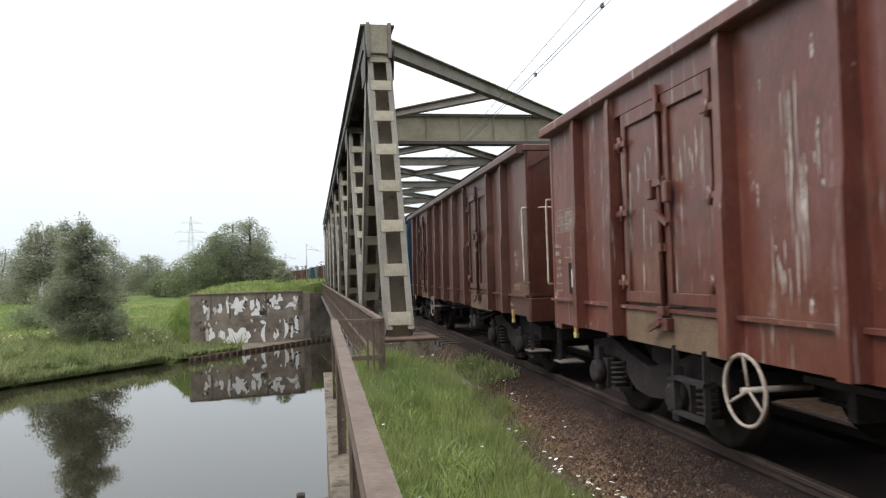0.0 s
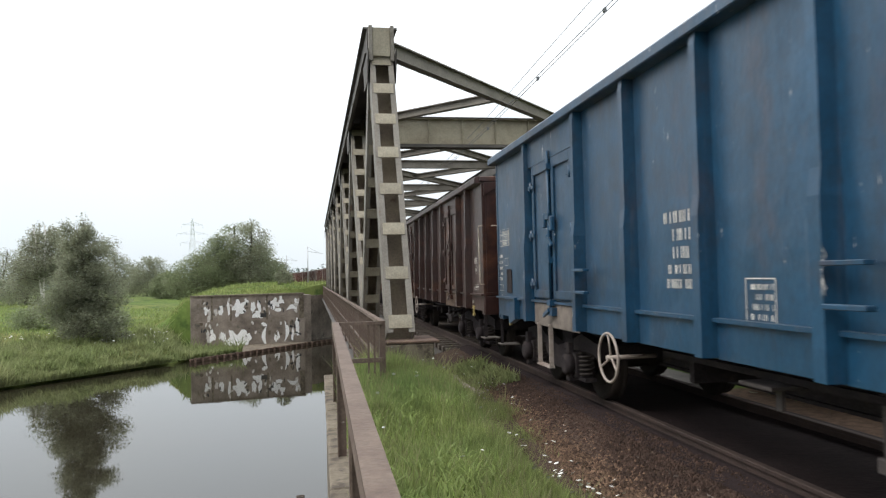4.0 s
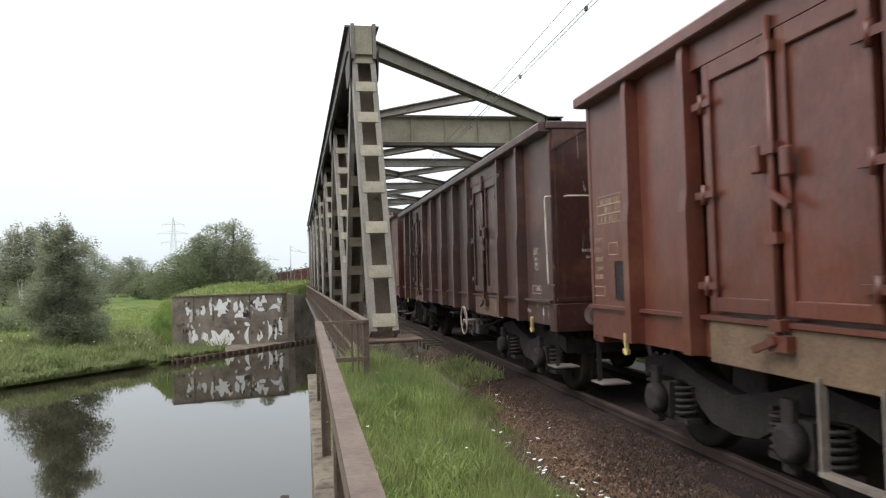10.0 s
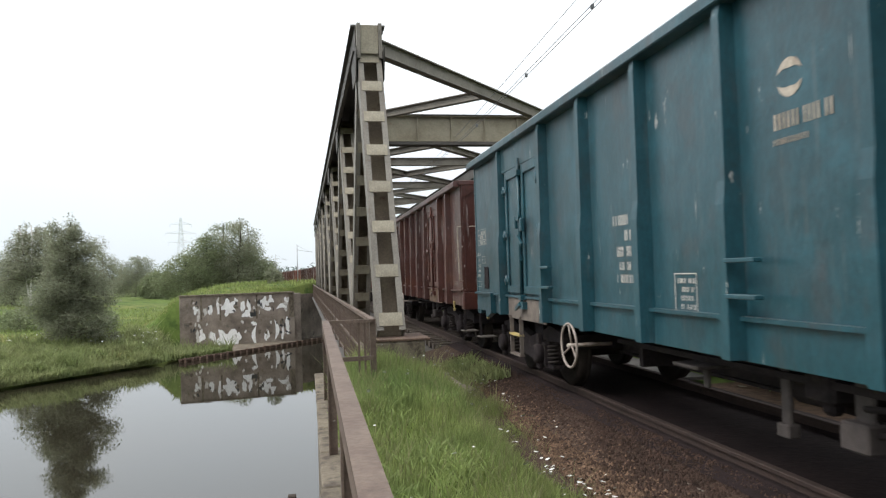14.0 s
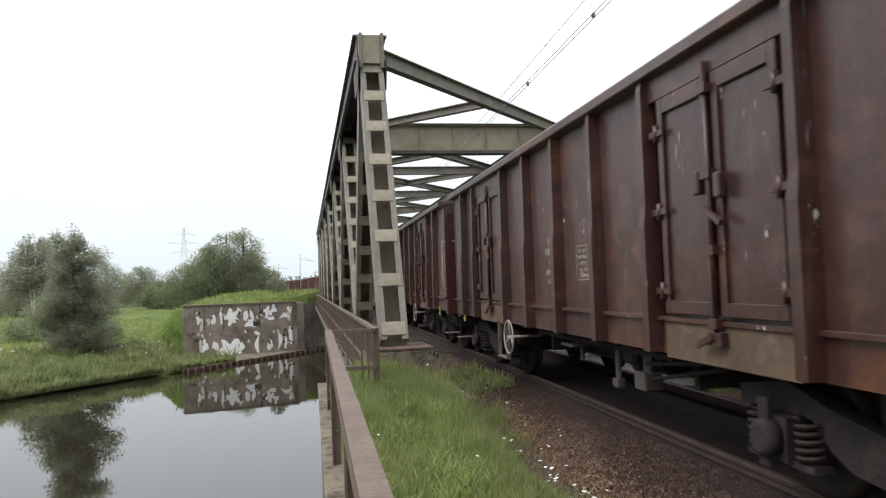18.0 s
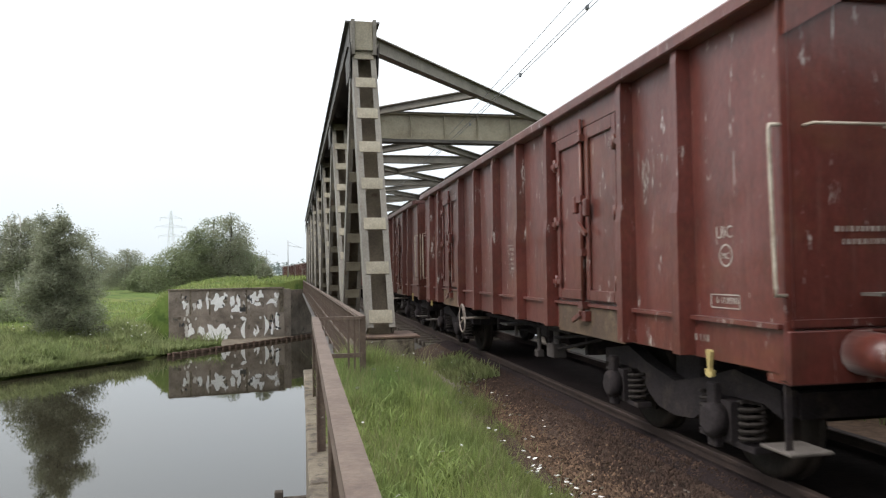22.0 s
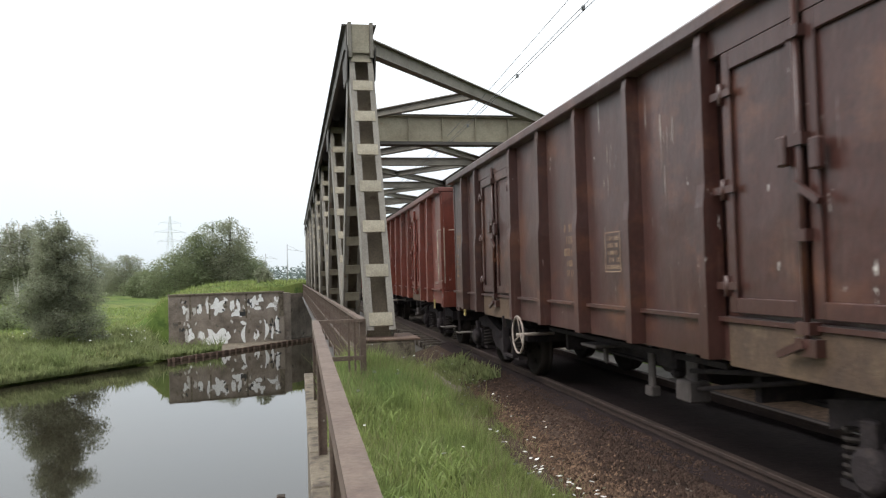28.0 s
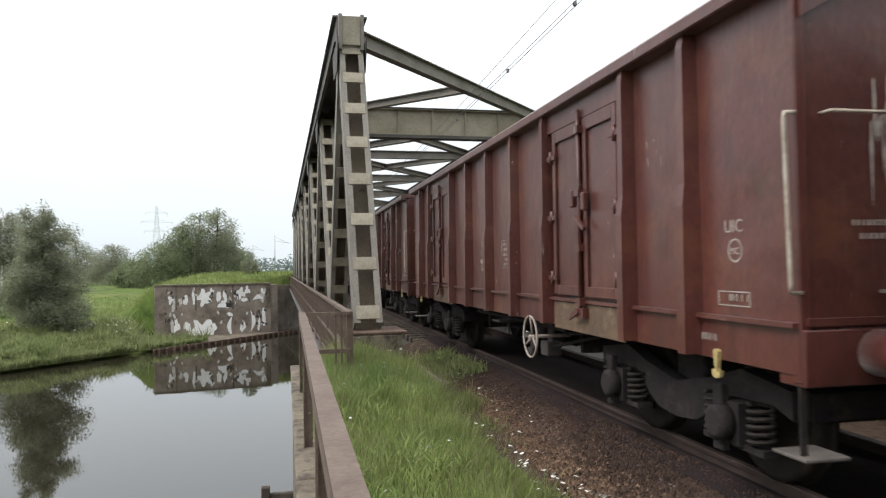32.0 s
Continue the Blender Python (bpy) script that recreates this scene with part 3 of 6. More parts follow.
def build_trees():
    tree("alder", "dense dark green alder on the river bank, branched to the ground", stand(-0.4965, 46), 8.3, 5.2, LEAF_DARK, BARK, 62000, 0.062, 3, 1, 0.03, "spire", lump=0.72, limbs=True)
    tree("birch", "pale green birch with white forked trunks behind the bank", stand(-0.550, 92), 11.0, 8.6, LEAF_BIRCH, BARK_BIRCH, 34000, 0.11, 8, 2, 0.32, "round", back=2.4, lump=0.8, limbs=True)
    tree("bush", "low rounded green bush in the meadow", stand(-0.565, 60), 1.9, 4.2, LEAF_MID, BARK, 5000, 0.08, 9, 2, 0.1, "round")
    tree("bush", "low rounded green bush beside the alder", stand(-0.458, 56), 2.2, 3.0, LEAF_MID, BARK, 4000, 0.08, 12, 2, 0.1, "round")
    tree("bush", "dark thicket below the birch", stand(-0.575, 98), 3.6, 9.0, LEAF_DARK, BARK, 5000, 0.14, 13, 2, 0.1, "round")
    tree("bush", "dark low bush at the water's edge", stand(-0.440, 47), 1.0, 1.5, LEAF_DARK, BARK, 1500, 0.06, 14, 2, 0.1, "round")
    for px, depth, h, w, leaf, seed in ((-0.448, 150, 10.0, 9, LEAF_DARK, 21), (-0.408, 140, 8.2, 9, LEAF_DARK, 22), (-0.61, 150, 11, 14, LEAF_DARK, 23),
                                        (-0.378, 120, 4.6, 6, LEAF_MID, 24), (-0.338, 112, 7.4, 10, LEAF_MID, 25), (-0.292, 118, 12.6, 10, LEAF_MID, 26),
                                        (-0.268, 116, 13.4, 8.5, LEAF_DARK, 27), (-0.247, 122, 9.2, 8, LEAF_MID, 28), (-0.232, 126, 6.5, 6, LEAF_DARK, 29),
                                        (-0.310, 116, 10.8, 8, LEAF_MID, 30)):
        tree("tree", "broad leafy green tree at the end of the meadow", stand(px, depth), h, w, leaf, BARK, 22000, 0.115, seed, 1, 0.06, "round", "trees behind the meadow", lump=0.82)
    p = stand(-0.2205, 64)
    tree("bush", "small dark bush on the grassy embankment", p, 1.6, 1.5, LEAF_DARK, BARK, 2600, 0.07, 41, 1, 0.05, "round")
    for x, y, h, w, seed in ((23.3, 37.6, 16.8, 7.5, 51), (26, 36, 20.5, 9, 52), (28.5, 29, 22, 11, 53)):
        tree("tree", "tall leafy tree beyond the far side of the track", (x, y, -1.5), h, w, LEAF_MID, BARK, 22000, 0.12, seed, 1, 0.15, "round", "trees beyond the track")
    # row of bushes added to keep far-side skylight from under the wagons
    for k in range(13):
        tree("bush", "dark bush added behind the track to block light", (8.4 + 0.4 * (k % 3), -5 + 2.4 * k, -0.6), 2.7, 3.6, LEAF_DARK, BARK, 2400, 0.13, 60 + k, 1, 0.05, "round", "bushes behind the track")
    # distant woods along the horizon, their haze carried by the leaf colour
    rng, lumps = random.Random(77), []
    for k in range(240):
        a = -0.95 + 1.5 * k / 239
        d = rng.uniform(330, 560)
        p = sight(a, 0, d)
        h = rng.uniform(7, 10.5) * d / 400
        lumps.append((p.x, p.y, h * 0.45 - 1, h * 0.75, h * 0.6, h * 0.55))
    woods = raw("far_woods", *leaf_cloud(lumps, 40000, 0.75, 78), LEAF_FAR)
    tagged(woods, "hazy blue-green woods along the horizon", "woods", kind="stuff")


build_ground()
build_grass()
build_daisies()
build_trees()


# ---------------- track ----------------
def build_track():
    bed = bmesh.new()
    prof = [(-2.5, -0.52), (-1.6, -0.26), (-1.2, -0.16), (-0.86, -0.085), (-0.64, -0.13), (0.64, -0.13), (0.86, -0.085), (1.2, -0.16), (1.6, -0.26), (2.5, -0.52)]
    ys = [-340, -100, -40] + [v * 1.0 for v in range(-12, 18)]
    rows = [[bed.verts.new((TRACK + bend(y) + x, y, grade(y) + z + 0.03 * noise.noise(Vector((x * 2, y * 0.9, 1))))) for x, z in prof] for y in ys]
    for a, b in zip(rows, rows[1:]):
        for i in range(len(prof) - 1):
            bed.faces.new((a[i], a[i + 1], b[i + 1], b[i]))
    ys = [66 + 9 * k for k in range(32)]
    rows = [[bed.verts.new((TRACK + bend(y) + x, y, grade(y) + z)) for x, z in prof] for y in ys]
    for a, b in zip(rows, rows[1:]):
        for i in range(len(prof) - 1):
            bed.faces.new((a[i], a[i + 1], b[i + 1], b[i]))
    # dark sheet over the bed: oil stain plus painted under-train shade
    shaded_sheet = bmesh.new()
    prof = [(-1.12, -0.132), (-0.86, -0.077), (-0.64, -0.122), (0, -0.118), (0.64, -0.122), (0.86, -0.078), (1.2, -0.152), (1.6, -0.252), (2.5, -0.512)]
    rows = [[shaded_sheet.verts.new((TRACK + bend(y) + x, y, grade(y) + z + 0.02 * noise.noise(Vector((x * 2, y * 0.9, 1))))) for x, z in prof] for y in range(-60, 18)]
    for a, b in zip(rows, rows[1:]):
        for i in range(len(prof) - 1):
            shaded_sheet.faces.new((a[i], a[i + 1], b[i + 1], b[i]))
    tagged(part("soiled_ballast", shaded_sheet, SHADED_BED), "oil-soiled ballast, painted darker as shade under the train", "ballast", kind="structure")
    tagged(part("ballast_bed", bed, BALLAST), "brown crushed stone ballast under the track", "ballast", kind="structure")
    cess = boxed((5.7, 9.2, -40, 11.0, -0.7, -0.535))
    tagged(part("far_cess", cess, STONE), "grey-brown gravel strip on the far side of the track", "gravel", kind="structure")
    rng = np.random.RandomState(37)
    spots = [(rng.uniform(6.9, 9.0), rng.uniform(-3, 10.5), -0.54, rng.uniform(0.5, 1.2)) for k in range(2600)]
    spots = [p for p in spots if noise.noise(Vector((p[0] * 1.2, p[1] * 0.9, 3))) > -0.05]
    blade_field("cess_weeds", REED, "green weeds in the gravel beyond the track", "weeds", spots, 0.24, 0.03, lean=1.0, seed=38)
    # gravel strip beside the bed
    bm = bmesh.new()
    ys = [v * 0.5 for v in range(-8, 23)]
    rows = [[bm.verts.new((x, y, shoulder(x) - 0.325 + 0.07 * (x - 1.2) / 1.6 + 0.025 * noise.noise(Vector((x * 3, y * 3, 4))))) for x in (1.2, 1.5, 1.8, 2.1, 2.4, 2.75)] for y in ys]
    for a, b in zip(rows, rows[1:]):
        for i in range(5):
            bm.faces.new((a[i], a[i + 1], b[i + 1], b[i]))
    tagged(part("gravel_path", bm, BALLAST), "strip of brown gravel between grass and track", "gravel", kind="structure")
    rng = np.random.RandomState(31)
    clean, rusty = ([], []), ([], [])
    for k in range(40000):
        y = 2.0 + 13 * rng.rand() ** 1.35 if k < 34000 else rng.uniform(-4.5, 2.0)
        x = rng.uniform(verge_edge(y) - 0.25, 3.42)
        z = float(np.interp(x - bend(y), [1.265, 2.665, 3.065, 3.405], [-0.325, -0.262, -0.158, -0.088])) + shoulder(x) + RISE * y
        z = max(z, ground_z(x, y)) if y < 10 else z
        r = rng.uniform(0.009, 0.028)
        verts, faces = rusty if x > 2.62 + 0.02 * y + 0.14 * rng.normal() else clean
        c = len(verts)
        q = rng.uniform(0.6, 1.2, 6) * r
        a = rng.uniform(0, 6.28)
        ca, sa = math.cos(a), math.sin(a)
        verts += [(x + q[0] * ca, y + q[0] * sa, z), (x - q[1] * sa, y + q[1] * ca, z), (x - q[2] * ca, y - q[2] * sa, z + 0.004), (x + q[3] * sa, y - q[3] * ca, z), (x, y, z + q[4] * 0.9)]
        faces += [(c, c + 1, c + 4), (c + 1, c + 2, c + 4), (c + 2, c + 3, c + 4), (c + 3, c, c + 4)]
    tagged(raw("gravel_stones", *clean, STONE), "loose brown and grey gravel stones", "gravel", kind="stuff")
    tagged(raw("rusty_stones", *rusty, STONE_RUST), "dark rust-stained ballast stones beside the rail", "ballast", kind="stuff")

    track = thing("railway_track", "single railway track with rusty rails on wooden sleepers", "track", (TRACK, 0, 0))
    for side in (-1, 1):
        foot, head = bmesh.new(), bmesh.new()
        prof_foot = [(-0.0625, -0.17), (0.0625, -0.17), (0.0625, -0.155), (0.010, -0.13), (0.010, -0.045), (0.036, -0.035), (0.036, -0.006), (-0.036, -0.006), (-0.036, -0.035), (-0.010, -0.045), (-0.010, -0.13), (-0.0625, -0.155)]
        stations = [-340, -60, 66] + [66 + 12 * k for k in range(1, 24)]
        for bm, prof in ((foot, prof_foot), (head, [(-0.034, -0.006), (0.034, -0.006), (0.030, 0.0), (-0.030, 0.0)])):
            rows = [[bm.verts.new((side * 0.7525 + x + bend(y), y, grade(y) + z)) for x, z in prof] for y in stations]
            for a, b in zip(rows, rows[1:]):
                for i in range(len(prof)):
                    j = (i + 1) % len(prof)
                    bm.faces.new((a[i], a[j], b[j], b[i]))
        r = part("rail", foot, RAIL_RUST, track, "rusty steel rail with bright running surface")
        part("rail_head", head, RAIL_TOP, r)
    plank = part("sleeper", boxed((-1.3, 1.3, -0.13, 0.13, -0.32, -0.176), bevel=0.012), SLEEPER, track)
    plank.location = (bend(-3), -3, grade(-3))
    for k in range(1, 118):
        y = -3 + 0.6 * k
        again(plank, track, Matrix.Translation((bend(y), y, grade(y))))


build_track()


# ---------------- truss bridge ----------------
def channel(bm, a, b, side, face, s, width, depth):
    """A rolled channel of a truss member, open to the inside."""
    o, i, h, t = width / 2, width / 2 - 0.09, depth / 2, 0.018
    prof = [(o, -h), (o, h), (i, h), (i, h - t), (o - t, h - t), (o - t, t - h), (i, t - h), (i, -h)]
    rows = [[bm.verts.new(p + side * (s * u) + face * v) for u, v in prof] for p in (a, b)]
    for k in range(8):
        j = (k + 1) % 8
        bm.faces.new((rows[0][k], rows[0][j], rows[1][j], rows[1][k]))
    bm.faces.new(rows[0])
    bm.faces.new(rows[1][::-1])
    bmesh.ops.recalc_face_normals(bm, faces=bm.faces)


def ladder(name, a, b, parent, width=0.40, depth=0.34, first=0.16, pitch=0.68, plate=0.20, shrink=0.0, label=""):
    """A built-up truss member: a back plate, two channels and batten plates on the near face."""
    a, b = Vector(a), Vector(b)
    d = (b - a).normalized()
    side = Vector((1, 0, 0))
    face = side.cross(d).normalized()
    if face.y > 0:
        face = -face
    bm = bmesh.new()
    slab(bm, a - face * (depth / 2 - 0.05), b - face * (depth / 2 - 0.05), width - 0.06, 0.012, face)
    ob = part(name, bm, STEEL_INNER, parent, label)
    for s in (-1, 1):
        bm = bmesh.new()
        channel(bm, a, b, side, face, s, width, depth)
        part("channel", bm, STEEL, ob)
    length = (b - a).length
    k, proto, step = first, None, pitch * (1 + 3 * shrink)
    while k < length - 0.2:
        p = a + d * k + face * (depth / 2 + 0.004)
        m = Matrix((side, d, side.cross(d))).transposed().to_4x4()
        m.translation = p
        if proto is None:
            bm = boxed((-width / 2 + 0.035, width / 2 - 0.035, -plate / 2, plate / 2, -0.007, 0.007))
            proto = part("batten_plate", bm, STEEL_TAN, ob)
            proto.matrix_basis = m
        else:
            again(proto, ob, m)
        k += step
        step -= pitch * shrink
    return ob


def truss(parent, x, y0, detail):
    tops = [TOP_Y + y0 + PANEL * k for k in range(NODES)]
    feet = [END_Y + y0] + [TOP_Y + y0 + PANEL * (k + 0.5) for k in range(NODES - 1)] + [TOP_Y + y0 + PANEL * (NODES - 1) + (TOP_Y - END_Y)]
    for k in range(NODES):
        first = (x, feet[k], FOOT_Z if k == 0 else 0.45), (x, tops[k], TOP_Z - 0.2)
        second = (x, tops[k], TOP_Z - 0.2), (x, feet[k + 1], FOOT_Z if k == NODES - 1 else 0.45)
        ladder("end_post" if k == 0 else "ascending_diagonal", *first, parent, 0.40 if k == 0 else 0.38, shrink=0.04 if k == 0 else 0.0, label="built-up grey end post with batten plates" if k == 0 else "")
        ladder("descending_diagonal" if k < NODES - 1 else "end_post", *second, parent, 0.36, first=0.55)
    bm = bmesh.new()
    y1, y2 = tops[0] - 0.25, tops[-1] + 0.25
    box(bm, x - 0.30, x + 0.29, y1, y2, TOP_Z + 0.002, TOP_Z + 0.03)
    chord = part("top_chord", bm, STEEL_DARK, parent, "dark riveted top chord")
    for s in (-1, 1):
        part("chord_web", boxed((x + s * 0.215 - 0.015, x + s * 0.215 + 0.015, y1, y2, TOP_Z - 0.42, TOP_Z)), STEEL_DARK, chord)
        part("chord_flange", boxed((x + s * 0.215 - 0.06 * (s < 0), x + s * 0.215 + 0.06 * (s > 0), y1, y2, TOP_Z - 0.435, TOP_Z - 0.422)), STEEL_DARK, chord)
    for k in range(NODES):
        bm = bmesh.new()
        for s in (-1, 1):
            prism(bm, [(tops[k] - 0.6, TOP_Z - 0.45), (tops[k] + 0.6, TOP_Z - 0.45), (tops[k] + 0.35, TOP_Z - 0.95), (tops[k] - 0.35, TOP_Z - 0.95)], "x", x + s * 0.238 - 0.008, x + s * 0.238 + 0.008)
        bmesh.ops.recalc_face_normals(bm, faces=bm.faces)
        part("gusset", bm, STEEL_DARK, parent)
    bm = boxed((x - 0.24, x - 0.20, feet[0] - 0.2, feet[-1] + 0.2, -0.35, 0.45), (x + 0.20, x + 0.24, feet[0] - 0.2, feet[-1] + 0.2, -0.35, 0.45), (x - 0.27, x + 0.27, feet[0] - 0.2, feet[-1] + 0.2, 0.45, 0.475))
    part("bottom_chord", bm, STEEL, parent)
    return tops, feet


def build_bridge():
    bridge = thing("truss_bridge", "weathered grey riveted steel truss railway bridge over a river", "bridge")
    tops, feet = truss(bridge, LEFT_X, 0, True)
    tops_r, feet_r = truss(bridge, RIGHT_X, SKEW, False)
    # head plate on the first post
    part("head_plate", boxed((LEFT_X - 0.15, LEFT_X + 0.15, tops[0] - 0.42, tops[0] - 0.40, TOP_Z - 0.52, TOP_Z - 0.03), bevel=0.004), STEEL_TAN, bridge, "tan head plate on the end post")
    for s in (-1, 1):
        bm = boxed((LEFT_X + s * 0.183 - 0.03, LEFT_X + s * 0.183 + 0.03, tops[0] - 0.44, tops[0] - 0.24, TOP_Z - 0.6, TOP_Z))
        part("corner_angle", bm, STEEL, bridge)
    # sway struts and diagonals at top chord level
    def strut(name, a, b, h, w=0.22, mat=STEEL, drop=0.0):
        bm = bmesh.new()
        a, b = Vector(a) - Vector((0, 0, drop)), Vector(b) - Vector((0, 0, drop))
        slab(bm, a, b, 0.02, h)
        for g in (-1, 1):
            slab(bm, a, b, w, 0.02, off=(0, g * h / 2))
        return part(name, bm, mat, bridge)
    zt = TOP_Z - 0.13
    strut("portal_diagonal", (LEFT_X + 0.2, tops[0], zt - 0.17), (RIGHT_X - 0.1, tops[1], zt + 0.03), 0.26, 0.18)
    mid = Vector((LEFT_X + 0.2, tops[0], zt - 0.17)).lerp(Vector((RIGHT_X - 0.1, tops[1], zt)), 0.5)
    strut("half_brace", (LEFT_X + 0.2, tops[1], zt), mid, 0.17, 0.16)
    deep = strut("portal_beam", (LEFT_X + 0.2, tops[1], TOP_Z - 0.36), (RIGHT_X - 0.2, tops[1], TOP_Z - 0.36), 0.68, 0.3, STEEL_TAN)
    tagged(deep, "deep tan riveted portal beam")
    part("bottom_flange", boxed((LEFT_X + 0.2, RIGHT_X - 0.2, tops[1] - 0.17, tops[1] + 0.17, TOP_Z - 0.80, TOP_Z - 0.72)), STEEL_DARK, deep)
    part("top_flange", boxed((LEFT_X + 0.2, RIGHT_X - 0.2, tops[1] - 0.19, tops[1] + 0.19, TOP_Z - 0.004, TOP_Z + 0.02)), STEEL_DARK, deep)
    rib = part("stiffener", boxed((-0.012, 0.012, -0.1, -0.011, -0.33, 0.33)), STEEL_TAN, deep)
    rib.location = (LEFT_X + 1.0, tops[1], TOP_Z - 0.36)
    for k in range(1, 6):
        again(rib, deep, Matrix.Translation((LEFT_X + 1.0 + 0.93 * k, tops[1], TOP_Z - 0.36)))
    for k in range(1, NODES):
        y, yn = tops[k], tops[k] + PANEL
        if k > 1:
            strut("cross_strut", (LEFT_X + 0.2, y, zt - 0.05), (RIGHT_X - 0.2, y, zt - 0.05), 0.26)
        if k < NODES - 1:
            strut("sway_diagonal", (LEFT_X + 0.2, y, zt), (RIGHT_X - 0.2, yn, zt), 0.18)
            strut("sway_diagonal", (RIGHT_X - 0.2, y, zt - 0.03), (LEFT_X + 0.2, yn, zt - 0.03), 0.18)
        else:
            strut("sway_diagonal", (LEFT_X + 0.2, y, zt), (RIGHT_X - 0.2, tops_r[-1], zt), 0.2)
    # deck: stringers, floor beams and plates
    bm = bmesh.new()
    slab(bm, (4.165, 11.6, -0.535), (4.165, 68, -0.345), RIGHT_X - LEFT_X - 0.6, 0.06)
    part("deck_plate", bm, STEEL_DARK, bridge)
    for k in range(NODES + 1):
        y = feet[k] + 0.4
        part("floor_beam", boxed((LEFT_X + 0.25, RIGHT_X - 0.25, y - 0.15, y + 0.15, -1.3, -0.58)), STEEL_DARK, bridge)
    # foot plate of the near post
    part("bearing_plate", boxed((LEFT_X - 0.30, LEFT_X + 0.50, 9.95, 10.9, 0.50, 0.535), bevel=0.008), RUST, bridge, "rusty bearing plate below the end post")
    # walkway outside the truss
    walkway = part("walkway", boxed((0.66, 0.98, 9.3, 63.5, -0.22, -0.16)), STEEL_DARK, bridge)

    railing = thing("bridge_railing", "weathered grey-brown steel railing with upright bars along the bridge", "railing")
    bm = boxed((0.755, 0.825, 8.65, 63.5, 0.86, 0.90), (0.77, 0.81, 8.65, 63.5, 0.36, 0.40), (0.77, 0.81, 8.65, 63.5, -0.06, -0.02))
    part("handrail", bm, RAIL_PAINT, railing)
    bar = part("upright_bar", boxed((-0.011, 0.011, -0.011, 0.011, -0.06, 0.86)), RAIL_PAINT, railing)
    bar.location = (0.79, 8.85, 0)
    for k in range(1, 150):
        again(bar, railing, Matrix.Translation((0.79, 8.85 + 0.14 * k, 0)))
    bm = bmesh.new()
    for k in range(150, 390):
        box(bm, 0.779, 0.801, 8.839 + 0.14 * k, 8.861 + 0.14 * k, -0.06, 0.86)
    tagged(part("upright_bars", bm, RAIL_PAINT, railing), kind="stuff")
    post = part("post", boxed((-0.035, 0.035, -0.035, 0.035, -0.2, 0.9)), RAIL_PAINT, railing)
    post.location = (0.79, 8.68, 0)
    for k in range(1, 28):
        again(post, railing, Matrix.Translation((0.79, 8.68 + 2.0 * k, 0)))


build_bridge()


# ---------------- near abutment, wing wall and its railing ----------------
RAIL_A, RAIL_B = Vector((0.10, -2.0, 0.90)), Vector((0.235, 8.62, 0.90))


def build_near_wall():
    wall = thing("wing_wall", "weathered concrete wing wall of the near abutment above the water", "wall", kind="structure")
    bm = bmesh.new()
    prism(bm, [(0.03, -6.0), (0.40, -6.0), (0.52, 11.0), (0.15, 11.0)], "z", -4.6, -0.06)
    bmesh.ops.recalc_face_normals(bm, faces=bm.faces)
    part("wall_body", bm, CONCRETE_LIGHT, wall)
    for k in range(12):
        y = -1.0 + k * 1.0
        x = 0.03 + (y + 6) * 0.12 / 17
        bm = boxed((x - 0.02, x + 0.36, y + 0.012, y + 0.988, -0.058, 0.0), bevel=0.012)
        part("coping_stone", bm, CONCRETE_LIGHT, wall)
    # abutment face along the skew
    bm = bmesh.new()
    a, b = NEAR_BANK + Vector((0.1, 0.6)), NEAR_BANK + FLOW * 11 + Vector((0.1, 0.6))
    prism(bm, [(a.x, a.y), (b.x, b.y), (b.x + 1.2, b.y - 0.9), (a.x + 1.2, a.y - 0.9)], "z", -4.6, -0.45)
    bmesh.ops.recalc_face_normals(bm, faces=bm.faces)
    part("abutment", bm, CONCRETE, wall)
    part("bearing_block", boxed((LEFT_X - 0.42, LEFT_X + 0.42, 9.95, 11.1, -0.7, 0.495), bevel=0.02), CONCRETE_LIGHT, wall)

    rail = thing("guard_railing", "steel guard railing with flat rust-brown top bar on wing wall", "railing")
    bm = bmesh.new()
    slab(bm, RAIL_A, RAIL_B, 0.078, 0.014)
    slab(bm, RAIL_A, RAIL_B, 0.012, 0.075, off=(-0.033, -0.04))
    part("top_bar", bm, RAIL_PAINT, rail, "flat rust-brown angle bar, paint chipped")
    for y in (-1.9, 0.3, 3.0, 5.9, 8.55):
        p = RAIL_A.lerp(RAIL_B, (y + 2) / 10.62)
        bm = boxed((p.x - 0.035, p.x + 0.035, p.y - 0.005, p.y + 0.005, -0.05, 0.89), (p.x - 0.035, p.x - 0.025, p.y - 0.035, p.y + 0.035, -0.05, 0.89))
        part("post", bm, RAIL_PAINT, rail)
    part("cross_bar", boxed((0.235, 0.79, 8.59, 8.65, 0.865, 0.90)), RAIL_PAINT, rail)
    part("cross_bar", boxed((0.235, 0.79, 8.60, 8.64, 0.42, 0.47)), RAIL_PAINT, rail)
    for x in (0.62, 0.69):
        part("upright_bar", boxed((x - 0.012, x + 0.012, 8.61, 8.63, -0.1, 0.865)), RAIL_PAINT, rail)


build_near_wall()


